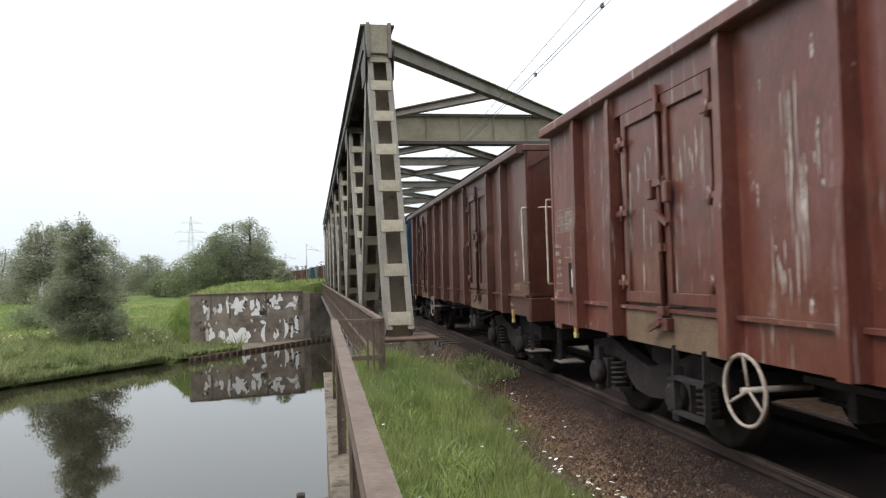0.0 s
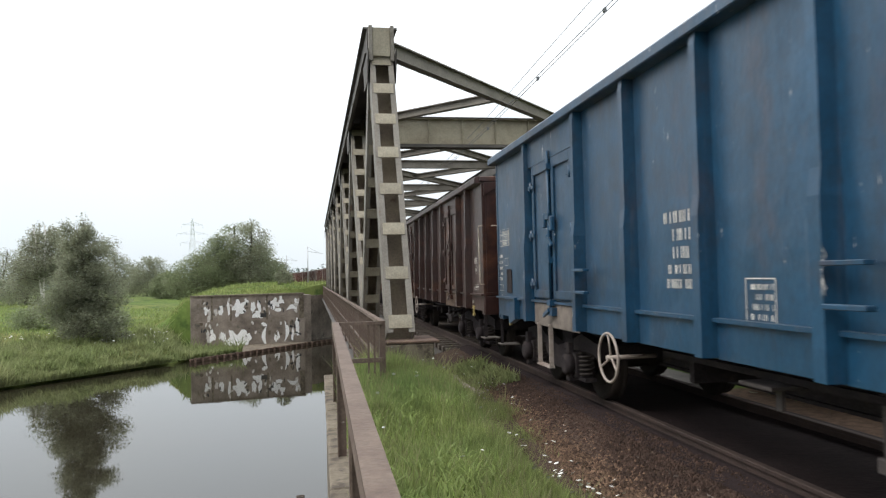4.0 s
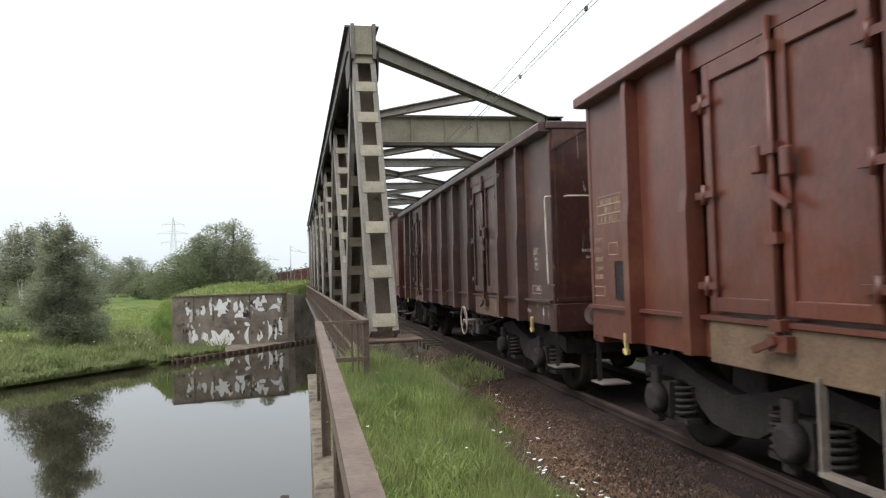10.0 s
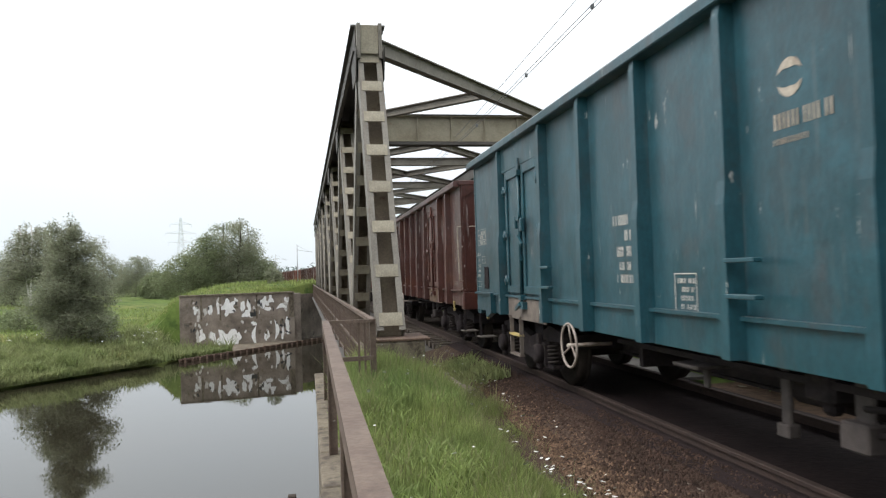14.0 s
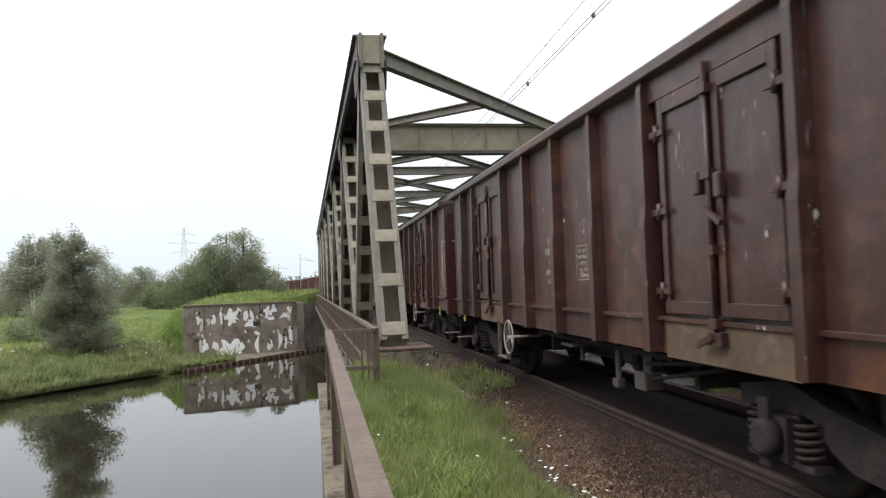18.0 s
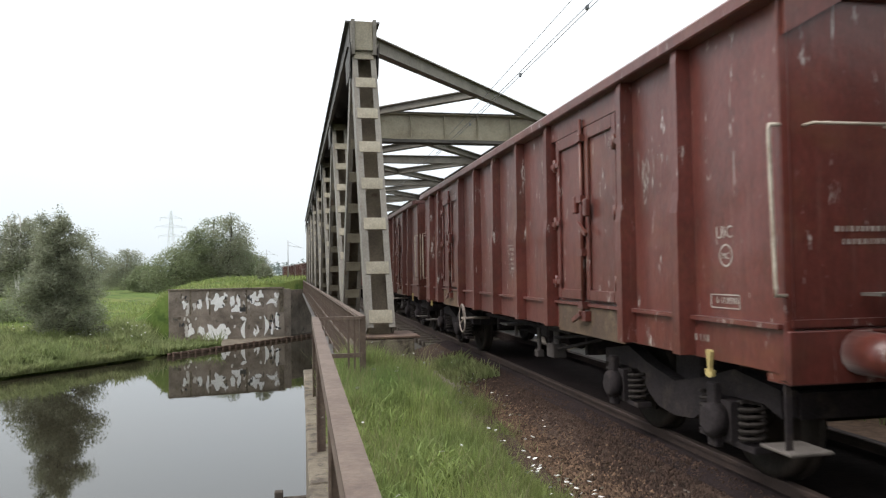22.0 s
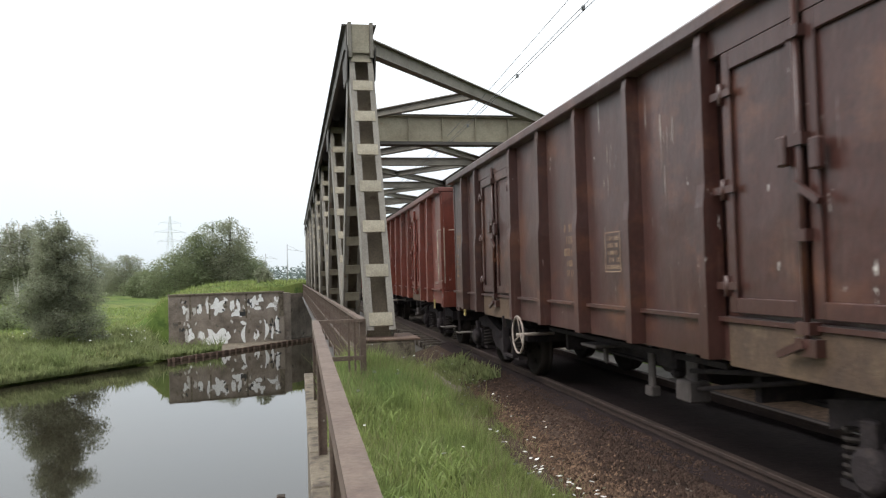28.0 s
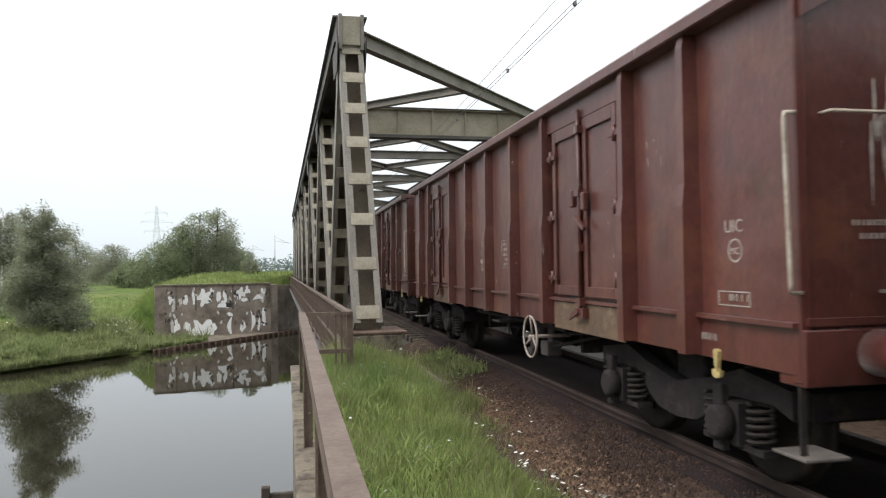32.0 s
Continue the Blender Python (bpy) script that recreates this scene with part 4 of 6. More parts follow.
# ---------------- far abutment with painted wall ----------------
def build_far_wall():
    wall = thing("painted_wall", "old grey concrete wing wall across the river covered with white graffiti", "wall", kind="structure")
    a, d, n = WALL_AT, WALL_ALONG, WALL_FACE

    def patch(s0, s1, z0, z1, out0, out1):
        bm = bmesh.new()
        p = [a + d * s0 + n * out0, a + d * s1 + n * out0, a + d * s1 + n * out1, a + d * s0 + n * out1]
        prism(bm, [(v.x, v.y) for v in p], "z", z0, z1)
        bmesh.ops.recalc_face_normals(bm, faces=bm.faces)
        return bm
    part("wall_body", patch(0, 8.3, -4.6, 0.34, -0.9, 0), CONCRETE, wall)
    part("coping", patch(-0.05, 8.33, 0.342, 0.46, -0.95, 0.07), CONCRETE_LIGHT, wall)
    part("lower_step", patch(-0.02, 8.32, -3.31, -1.50, 0.003, 0.10), CONCRETE, wall)
    for s, w in ((0.02, 0.38), (2.75, 0.12), (5.4, 0.12), (6.75, 0.12)):
        part("pilaster", patch(s, s + w, -1.495, 0.338, 0.003, 0.035), CONCRETE_LIGHT, wall)
    # recess under the bridge end and the abutment behind it
    bm = bmesh.new()
    c, b = FAR_BANK + ACROSS * 2.2, FAR_BANK + FLOW * 15 + ACROSS * 2.2
    e, g = b + ACROSS * 1.2, c + ACROSS * 1.2
    prism(bm, [(c.x, c.y), (b.x, b.y), (e.x, e.y), (g.x, g.y)], "z", -4.6, 0.16)
    bmesh.ops.recalc_face_normals(bm, faces=bm.faces)
    part("abutment", bm, CONCRETE, wall)
    part("return_wall", patch(-0.55, -0.004, -4.6, 0.30, -3.4, -0.05), CONCRETE, wall)
    # paved strip between the wall and the sheet piling, wider towards the bank
    bm = bmesh.new()
    edge = FAR_BANK - ACROSS * 0.5
    corners = (a + n * 0.1 - d * 0.6, a + n * 0.1 + d * 8.6, edge - FLOW * 11.5, edge + FLOW * 0.8)
    prism(bm, [(v.x, v.y) for v in corners], "z", -3.6, -3.315)
    bmesh.ops.recalc_face_normals(bm, faces=bm.faces)
    part("ledge", bm, CONCRETE_LIGHT, wall)
    # graffiti: thin irregular paint patches
    rng = random.Random(4)
    def blot(s, z, w, h, seed, mat, out, lobes=2):
        r = random.Random(seed)
        bm = bmesh.new()
        n_pts, ring = 26, []
        ph = r.uniform(0, 6)
        for k in range(n_pts):
            t = k * math.tau / n_pts
            q = 0.76 + 0.24 * math.sin(lobes * t + ph) + 0.10 * math.sin(7 * t + ph * 2) + r.uniform(-0.07, 0.07)
            x, y = math.cos(t) * q, math.sin(t) * q
            if lobes > 6:
                # a sickle: the outer bow and, back again, the flatter inner one
                v = k / (n_pts / 2 - 1) if k < n_pts / 2 else 2 - (k - 1) / (n_pts / 2 - 1)
                y, bow = 1 - 2 * v, 1.0 if k < n_pts / 2 else 0.25
                x = (bow * 1.3 * math.cos(math.pi / 2 * y) - 0.6) * (1 if lobes == 7 else -1)
                if lobes == 9:
                    x, y = -y, -x
            p = a + d * (s - x * w / 2) + n * (out + 0.0003 * seed)
            ring.append(bm.verts.new((p.x, p.y, z + y * h / 2)))
        f = bm.faces.new(ring)
        got = bmesh.ops.extrude_face_region(bm, geom=[f])
        bmesh.ops.translate(bm, verts=[v for v in got["geom"] if isinstance(v, bmesh.types.BMVert)], vec=(n.x * 0.003, n.y * 0.003, 0))
        bmesh.ops.recalc_face_normals(bm, faces=bm.faces)
        part("graffiti_patch", bm, mat, wall)
    seed = 0
    upper = ((7.21, -0.66, 0.43, 0.76, 3), (7.01, -1.11, 0.32, 1.19, 2), (6.55, -0.82, 0.28, 0.93, 2), (6.17, -0.67, 0.35, 1.22, 2), (5.62, -0.53, 0.32, 1.15, 2), (4.86, -0.54, 1.21, 1.45, 5), (4.34, -0.06, 0.38, 0.51, 3), (3.84, -0.51, 0.35, 1.36, 2), (3.39, -0.51, 0.33, 1.22, 2), (3.52, -1.11, 0.90, 0.71, 3), (2.27, -0.32, 0.90, 1.02, 4), (1.75, -0.08, 0.50, 0.77, 3), (1.98, -0.78, 0.50, 0.51, 2), (0.56, -0.27, 0.44, 0.88, 3), (0.93, -0.65, 0.88, 0.70, 9))
    for s, z, w, h, lobes in upper:
        seed += 1
        blot(s, z, w, h, seed, LETTER if lobes == 2 and s > 6.2 else WHITE_PAINT, 0.006, lobes)
    lower = ((6.04, -2.63, 0.43, 1.09, 2), (5.04, -2.89, 1.97, 1.66, 5), (4.33, -2.83, 0.70, 1.52, 3), (5.45, -3.03, 1.05, 1.08, 3), (3.04, -2.74, 0.59, 1.60, 8), (2.11, -2.82, 0.44, 1.07, 2), (1.36, -2.41, 0.59, 1.61, 7), (0.92, -2.68, 0.31, 1.05, 2), (0.54, -2.15, 0.47, 1.42, 2), (6.80, -2.57, 0.52, 1.16, 3), (7.10, -2.59, 0.39, 0.98, 2), (3.04, -1.84, 0.63, 0.32, 2))
    for s, z, w, h, lobes in lower:
        seed += 1
        blot(s, z, w, h, seed, LETTER if s > 6.8 else WHITE_PAINT, 0.104, lobes)
    # no hollow here: a thin black slab paints the shade of a niche
    niche = patch(2.75, 3.3, -1.32, -1.0, 0.003, 0.02)
    part("niche", niche, BLACK_PAINT, wall, "flat black patch painted as the shade of a recess")
    for k in range(64):
        s, low = rng.uniform(0.3, 7.9), rng.random() < 0.5
        z = rng.uniform(-2.9, -1.6) if low else rng.uniform(-1.05, 0.1)
        seed += 1
        blot(s, z, rng.uniform(0.08, 0.26), rng.uniform(0.15, 0.5), seed, (LETTER, BLACK_PAINT, CONCRETE_LIGHT)[k % 3], (0.1045 if low else 0.0065) + 0.0005 * (k % 5))
    # sheet piling at the foot of the bank
    piling = thing("sheet_piling", "rusty brown sheet piling with short posts at the water's edge", "piling")
    a2 = FAR_BANK - ACROSS * 0.55
    bm = bmesh.new()
    p, q = a2 - FLOW * 12.5, a2 + FLOW * 8
    slab(bm, (p.x, p.y, -3.33), (q.x, q.y, -3.33), 0.16, 0.1)
    slab(bm, (p.x, p.y, -3.75), (q.x, q.y, -3.75), 0.06, 0.75)
    part("waling", bm, RUST, piling)
    stake = None
    for k in range(32):
        p = a2 - FLOW * (12.2 - 0.62 * k) - ACROSS * 0.13
        if stake is None:
            stake = part("stake", boxed((-0.07, 0.07, -0.07, 0.07, -4.4, -3.22), bevel=0.02), RUST, piling)
            stake.location = (p.x, p.y, 0)
        else:
            again(stake, piling, Matrix.Translation((p.x, p.y, -0.06 * (k % 3))))


build_far_wall()


# ---------------- overhead line and distant masts ----------------
def build_wires():
    line = thing("overhead_line", "overhead contact line with twin contact wires and a carrier wire", "overhead wire")
    for dx, z0, z1, r in ((-0.03, 5.32, 4.90, 0.006), (0.045, 5.32, 4.90, 0.006), (-0.02, 5.72, 5.06, 0.0055)):
        pts = [(4.2 + dx, y, z0 + (z1 - z0) * smooth_step(2, 24, y)) for y in (-30, -10, 2, 6, 10, 14, 18, 22, 26, 45, 70)]
        part("wire", made(tube, pts, r, 5), COPPER, line)
    clamp = None
    for y, z in ((9.6, 5.52), (9.8, 5.20), (7.6, 5.61), (7.75, 5.27), (13.0, 5.08), (17.0, 4.96)):
        if clamp is None:
            clamp = part("dropper_clamp", boxed((-0.022, 0.022, -0.03, 0.03, -0.035, 0.035), bevel=0.008), COPPER, line)
            clamp.location = (4.2, y, z)
        else:
            again(clamp, line, Matrix.Translation((4.2, y, z)))
    for k, (y, side, h) in enumerate(((84, -1, 7.4), (140, -1, 7.6), (118, 1, 7.4), (190, -1, 7.6))):
        x = TRACK + bend(y) + side * 3.1
        mast = thing("catenary_mast", "grey steel overhead line mast beside the track", "mast", (x, y, ground_z(x, y) - 0.1), "masts beside the track")
        part("pole", made(tube, [(0, 0, 0), (0, 0, h + 1)], [0.13, 0.08], 8), GALV, mast)
        part("bracket_arm", made(tube, [(0, 0, h), (-side * 2.9, 0, h - 0.5)], 0.035, 6), GALV, mast)
        part("stay", made(tube, [(0, 0, h + 0.8), (-side * 2.2, 0, h - 0.35)], 0.025, 6), GALV, mast)


def build_pylon():
    p = sight(-0.3455, 0, 520)
    mast = thing("power_pylon", "grey lattice electricity pylon far behind the trees", "pylon", (p.x, p.y, -2))
    mast.rotation_euler.z = 0.45
    H, bm = 50.0, bmesh.new()

    def half(z):
        return 3.6 * (1 - z / H) ** 1.15 + 0.45
    zs = [0, 7, 13, 18.5, 23.5, 28, 32, 36, 39.5, 43, 46.5, 50]
    for z0, z1 in zip(zs, zs[1:]):
        h0, h1 = half(z0), half(z1)
        for sx, sy in ((1, 1), (1, -1), (-1, -1), (-1, 1)):
            slab(bm, (sx * h0, sy * h0, z0), (sx * h1, sy * h1, z1), 0.22, 0.22, (1, 0, 0.1))
            tx, ty = -sy, sx
            slab(bm, (sx * h0, sy * h0, z0), (tx * h1, ty * h1, z1), 0.12, 0.12, (1, 0.1, 0.1))
            slab(bm, (tx * h0, ty * h0, z0), (sx * h1, sy * h1, z1), 0.12, 0.12, (1, 0.1, 0.1))
    part("lattice_tower", bm, HAZE_STEEL, mast)
    for z, w in ((32, 8.5), (38.5, 11), (45, 7.5)):
        bm = bmesh.new()
        for s in (-1, 1):
            for g in (-1, 1):
                slab(bm, (0, g * half(z), z), (s * w, 0, z), 0.2, 0.2)
                slab(bm, (0, g * half(z + 2), z + 2), (s * w, 0, z), 0.16, 0.16)
            slab(bm, (s * w, 0, z), (s * w, 0, z - 2.2), 0.18, 0.18, (1, 0, 0))
        part("cross_arm", bm, HAZE_STEEL, mast)


build_wires()
build_pylon()


def build_mooring():
    p = thing("mooring_post", "dark wooden mooring post standing in the river by the wall", "post", (-0.30, 13.5, 0))
    part("pile", boxed((-0.075, 0.075, -0.075, 0.075, -5, -2.46), bevel=0.015), SLEEPER, p)
    part("crosspiece", boxed((0.077, 0.75, -0.05, 0.05, -2.72, -2.58), bevel=0.015), SLEEPER, p)


build_mooring()


# ---------------- freight wagons ----------------
STEP_DULL = material("dull_step_iron", (0.20, 0.165, 0.14), (0.11, 0.088, 0.075), rough=0.8, scale=5, bump=0.2)
WHEEL_PALE = material("pale_brake_wheel", (0.40, 0.34, 0.295), (0.26, 0.20, 0.17), rough=0.7, scale=6, bump=0.1)
STEP_WOOD = material("worn_step", (0.14, 0.12, 0.105), (0.08, 0.066, 0.058), rough=0.85, scale=5, bump=0.3)
HALF_BODY, PITCH = 6.43, 14.04
SIDE, POST_OUT = 1.365, 1.50
SILL, RIM_LOW, RIM_HIGH = 0.93, 3.355, 3.50
POST_PLACES = (-5.35, -4.37, -2.39, -1.20, 0.0, 1.20, 2.39, 4.37, 5.35)
DOOR_PLACES = (-3.38, 3.38)
LONG_POSTS = (-5.34, -3.36, -2.01, -0.67, 0.67, 2.01, 3.36, 5.34)
LONG_DOORS = (-4.35, 4.35)


def paint(name, colour, seed, chips=0.0, streaks=0.0, rust=0.35):
    """Old wagon paint: blotches, rust stains, streaks running down, pale scrapes; coordinates are the wagon's own."""
    c = np.array(colour)
    if c[0] > c[2]:
        c = c * np.array((0.82, 0.70, 0.68))
    else:
        c = c * 0.82
    m = material(name, tuple(c), tuple(c * 0.62), rough=0.34, scale=0.55, mix=(0.35, 0.7), third=tuple(c * 0.35 + np.array((0.075, 0.035, 0.024)) * 0.65),
                 third_at=(0.60 - 0.12 * rust, 0.80), third_scale=2.2, bump=0.12, fine=26, stretch=(1, 1, 0.55), shift=(seed * 7.3, seed * 3.1, seed * 1.7))
    n, l = m.node_tree.nodes, m.node_tree.links
    b = n["Principled BSDF"]
    # added sheen that imitates sky glare and haze at a flat angle
    b.inputs["Sheen Weight"].default_value, b.inputs["Sheen Roughness"].default_value = 0.15, 0.40
    b.inputs["Sheen Tint"].default_value = (0.95, 0.86, 0.82, 1)
    now = b.inputs["Base Color"].links[0].from_socket
    tc = n.new("ShaderNodeTexCoord")

    def layer(now, scale, stretch, lo, hi, colour, strength, off):
        mp, t, r, x = n.new("ShaderNodeMapping"), n.new("ShaderNodeTexNoise"), n.new("ShaderNodeMapRange"), n.new("ShaderNodeMixRGB")
        mp.inputs["Scale"].default_value, mp.inputs["Location"].default_value = stretch, (seed * off, seed * 2.3 + off, seed * 0.7)
        t.inputs["Scale"].default_value, t.inputs["Detail"].default_value, t.inputs["Roughness"].default_value = scale, 5, 0.7
        r.inputs["From Min"].default_value, r.inputs["From Max"].default_value, r.inputs["To Max"].default_value = lo, hi, strength
        l.new(tc.outputs["Object"], mp.inputs["Vector"])
        l.new(mp.outputs[0], t.inputs["Vector"])
        l.new(t.outputs["Fac"], r.inputs["Value"])
        l.new(r.outputs[0], x.inputs[0])
        l.new(now, x.inputs[1])
        x.inputs[2].default_value = (*colour, 1)
        return x.outputs[0]
    now = layer(now, 1.0, (9, 9, 0.5), 0.52, 0.75, tuple(c * 0.4), 0.55, 1.3)
    now = layer(now, 1.1, (1, 1, 1.6), 0.52, 0.72, (0.17, 0.066, 0.032) if c[0] > c[2] else tuple(c * 1.5), 0.6, 9.2)
    now = layer(now, 2.4, (1, 1, 0.8), 0.53, 0.70, tuple(c * 0.35 + np.array((0.012, 0.008, 0.006))), 0.7, 12.4)
    now = layer(now, 1.0, (12, 12, 0.9), 0.58, 0.72, (0.28, 0.20, 0.16), 0.13 + 0.25 * streaks, 4.1)
    if streaks:
        now = layer(now, 1.0, (13, 13, 0.8), 0.68 - 0.09 * streaks, 0.735, (0.55, 0.52, 0.48), 0.8, 2.2)
    if chips:
        now = layer(now, 3.6, (2.6, 2.6, 0.75), 0.69 - 0.08 * chips, 0.715, (0.62, 0.58, 0.54), 0.9, 6.5)
    l.new(now, b.inputs["Base Color"])
    # sheets bulged and dented by loads
    t, bp = n.new("ShaderNodeTexNoise"), n.new("ShaderNodeBump")
    t.inputs["Scale"].default_value, t.inputs["Detail"].default_value = 1.4, 2
    bp.inputs["Strength"].default_value, bp.inputs["Distance"].default_value = 0.55, 0.06
    l.new(tc.outputs["Object"], t.inputs["Vector"])
    l.new(t.outputs["Fac"], bp.inputs["Height"])
    l.new(b.inputs["Normal"].links[0].from_socket, bp.inputs["Normal"])
    l.new(bp.outputs[0], b.inputs["Normal"])
    return m


def wheel_rim(bm, c, r, thick, axis="x", n=20, m=6):
    rows = []
    for k in range(n):
        a = k * math.tau / n
        row = []
        for j in range(m):
            e = j * math.tau / m
            d, w = r + thick * math.cos(e), thick * math.sin(e)
            row.append(bm.verts.new((c[0] + w, c[1] + d * math.cos(a), c[2] + d * math.sin(a))))
        rows.append(row)
    for k in range(n):
        for j in range(m):
            bm.faces.new((rows[k][j], rows[(k + 1) % n][j], rows[(k + 1) % n][(j + 1) % m], rows[k][(j + 1) % m])).smooth = True


def lathe_x(bm, prof, c, n=24):
    """A body of revolution about an axle along x; prof holds (x, radius)."""
    rows = [[bm.verts.new((c[0] + x, c[1] + r * math.cos(k * math.tau / n), c[2] + r * math.sin(k * math.tau / n))) for k in range(n)] for x, r in prof]
    for a, b in zip(rows, rows[1:]):
        for k in range(n):
            bm.faces.new((a[k], a[(k + 1) % n], b[(k + 1) % n], b[k])).smooth = True
    bm.faces.new(rows[0][::-1])
    bm.faces.new(rows[-1])


def hat_post(bm, y, s, z0, z1, kink):
    """A pressed side post, deeper and wider in its lower part."""
    def ring(z, depth, w):
        o = SIDE + depth
        return [bm.verts.new((s * x, y + v, z)) for x, v in ((SIDE, -w), (o, -w * 0.8), (o, w * 0.8), (SIDE, w))]
    rings = [ring(z0, 0.137, 0.068), ring(kink, 0.137, 0.068), ring(kink + 0.16, 0.116, 0.060), ring(z1 - 0.12, 0.112, 0.056), ring(z1, 0.095, 0.052)]
    for a, b in zip(rings, rings[1:]):
        for k in range(3):
            bm.faces.new((a[k], a[k + 1], b[k + 1], b[k]))
    bm.faces.new(rings[0])
    bm.faces.new(rings[-1][::-1])


def bogie_parts(wagon, yc, wheelsets):
    """One two-axle bogie under the wagon: frames, axle boxes, coil springs, wheelsets."""
    bogie = part("bogie", boxed((-0.93, 0.93, yc - 0.22, yc + 0.22, 0.42, 0.86), bevel=0.02), UNDER, wagon, "dark grimy cast steel bogie")
    for s in (-1, 1):
        bm = bmesh.new()
        prism(bm, [(yc - 1.45, 0.55), (yc - 1.25, 0.62), (yc - 0.66, 0.60), (yc - 0.50, 0.44), (yc - 0.30, 0.33), (yc, 0.30), (yc + 0.30, 0.33), (yc + 0.50, 0.44), (yc + 0.66, 0.60), (yc + 1.25, 0.62), (yc + 1.45, 0.55),
                   (yc + 1.45, 0.74), (yc + 0.9, 0.82), (yc + 0.5, 0.70), (yc, 0.60), (yc - 0.5, 0.70), (yc - 0.9, 0.82), (yc - 1.45, 0.74)], "x", s * 1.0 - 0.065, s * 1.0 + 0.065)
        bmesh.ops.recalc_face_normals(bm, faces=bm.faces)
        part("side_frame", bm, UNDER, bogie)
        part("end_beam", boxed((-0.93, 0.93, yc + s * 1.42 - 0.05, yc + s * 1.42 + 0.05, 0.54, 0.72)), UNDER, bogie)
    for s in (-1, 1):
        for a in (-0.9, 0.9):
            y = yc + a
            bm = bmesh.new()
            box(bm, s * 1.10 - 0.09, s * 1.10 + 0.09, y - 0.15, y + 0.15, 0.30, 0.60)
            lathe_x(bm, [(s * 0.0, 0.13), (s * 0.09, 0.13), (s * 0.115, 0.09)], (s * 1.19, y, 0.45), 12)
            box(bm, s * 1.08 - 0.07, s * 1.08 + 0.07, y - 0.36, y + 0.36, 0.27, 0.315)
            bmesh.ops.recalc_face_normals(bm, faces=bm.faces)
            part("axle_box", bm, UNDER, bogie)
            for e in (-0.26, 0.26):
                bm = bmesh.new()
                coil = [(s * 1.09 + 0.085 * math.cos(q * math.tau / 10), y + e + 0.085 * math.sin(q * math.tau / 10), 0.33 + 0.0052 * q) for q in range(56)]
                tube(bm, coil, 0.017, 5)
                part("coil_spring", bm, SPRING, bogie)
            bm = boxed((*sorted((s * 1.17, s * 1.24)), y - 0.02, y + 0.10, 0.24, 0.72), bevel=0.012)
            part("horn_guide", bm, UNDER, bogie)
    for a in (-0.9, 0.9):
        bm = bmesh.new()
        for s in (-1, 1):
            prof = [(0.0, 0.11), (0.01, 0.36), (-0.02, 0.40), (-0.02, 0.46), (0.07, 0.462), (0.10, 0.462), (0.105, 0.485), (0.13, 0.485), (0.13, 0.40), (0.09, 0.36), (0.10, 0.11)]
            lathe_x(bm, [(-s * x, r) for x, r in prof], (s * 0.79, 0, 0), 24)
            for k in range(5):
                t = k * math.tau / 5
                tube(bm, [(s * 0.80, 0.25 * math.cos(t), 0.25 * math.sin(t)), (s * 0.815, 0.25 * math.cos(t), 0.25 * math.sin(t))], 0.035, 8)
        tube(bm, [(-1.0, 0, 0), (1.0, 0, 0)], 0.08, 10)
        bmesh.ops.recalc_face_normals(bm, faces=bm.faces)
        w = part("wheelset", bm, TYRE, bogie, "steel wheelset with worn treads")
        w.matrix_parent_inverse = Matrix.Translation((0, yc + a, 0.46))
        wheelsets.append(w)


def door_leaf(wagon, s, y0, y1, skin, outer):
    """One leaf of a side door: recessed sheet in a raised frame."""
    z0, z1, o = 1.27, 3.03, SIDE + 0.022
    bm = bmesh.new()
    x = sorted((s * (o - 0.02), s * o))
    box(bm, *x, y0, y1, z0, z1)
    leaf = part("door_leaf", bm, skin, wagon)
    f = bmesh.new()
    x = sorted((s * (o + 0.002), s * (o + 0.03)))
    for b in ((y0, y0 + 0.085, z0, z1), (y1 - 0.085, y1, z0, z1), (y0 + 0.085, y1 - 0.085, z0, z0 + 0.10), (y0 + 0.085, y1 - 0.085, z1 - 0.13, z1)):
        box(f, *x, *b)
    bmesh.ops.bevel(f, geom=f.edges[:], offset=0.006, segments=1, affect="EDGES")
    part("door_frame", f, skin, leaf)
    edge = y0 if outer < 0 else y1
    for z in (1.45, 2.1, 2.75):
        h = bmesh.new()
        tube(h, [(s * (o + 0.04), edge, z - 0.07), (s * (o + 0.04), edge, z + 0.07)], 0.025, 7)
        box(h, *sorted((s * (o + 0.03), s * (o + 0.05))), min(edge + 0.12 * outer, edge - 0.12 * outer), max(edge + 0.12 * outer, edge - 0.12 * outer), z - 0.025, z + 0.025)
        part("hinge", h, skin, leaf)
    return leaf


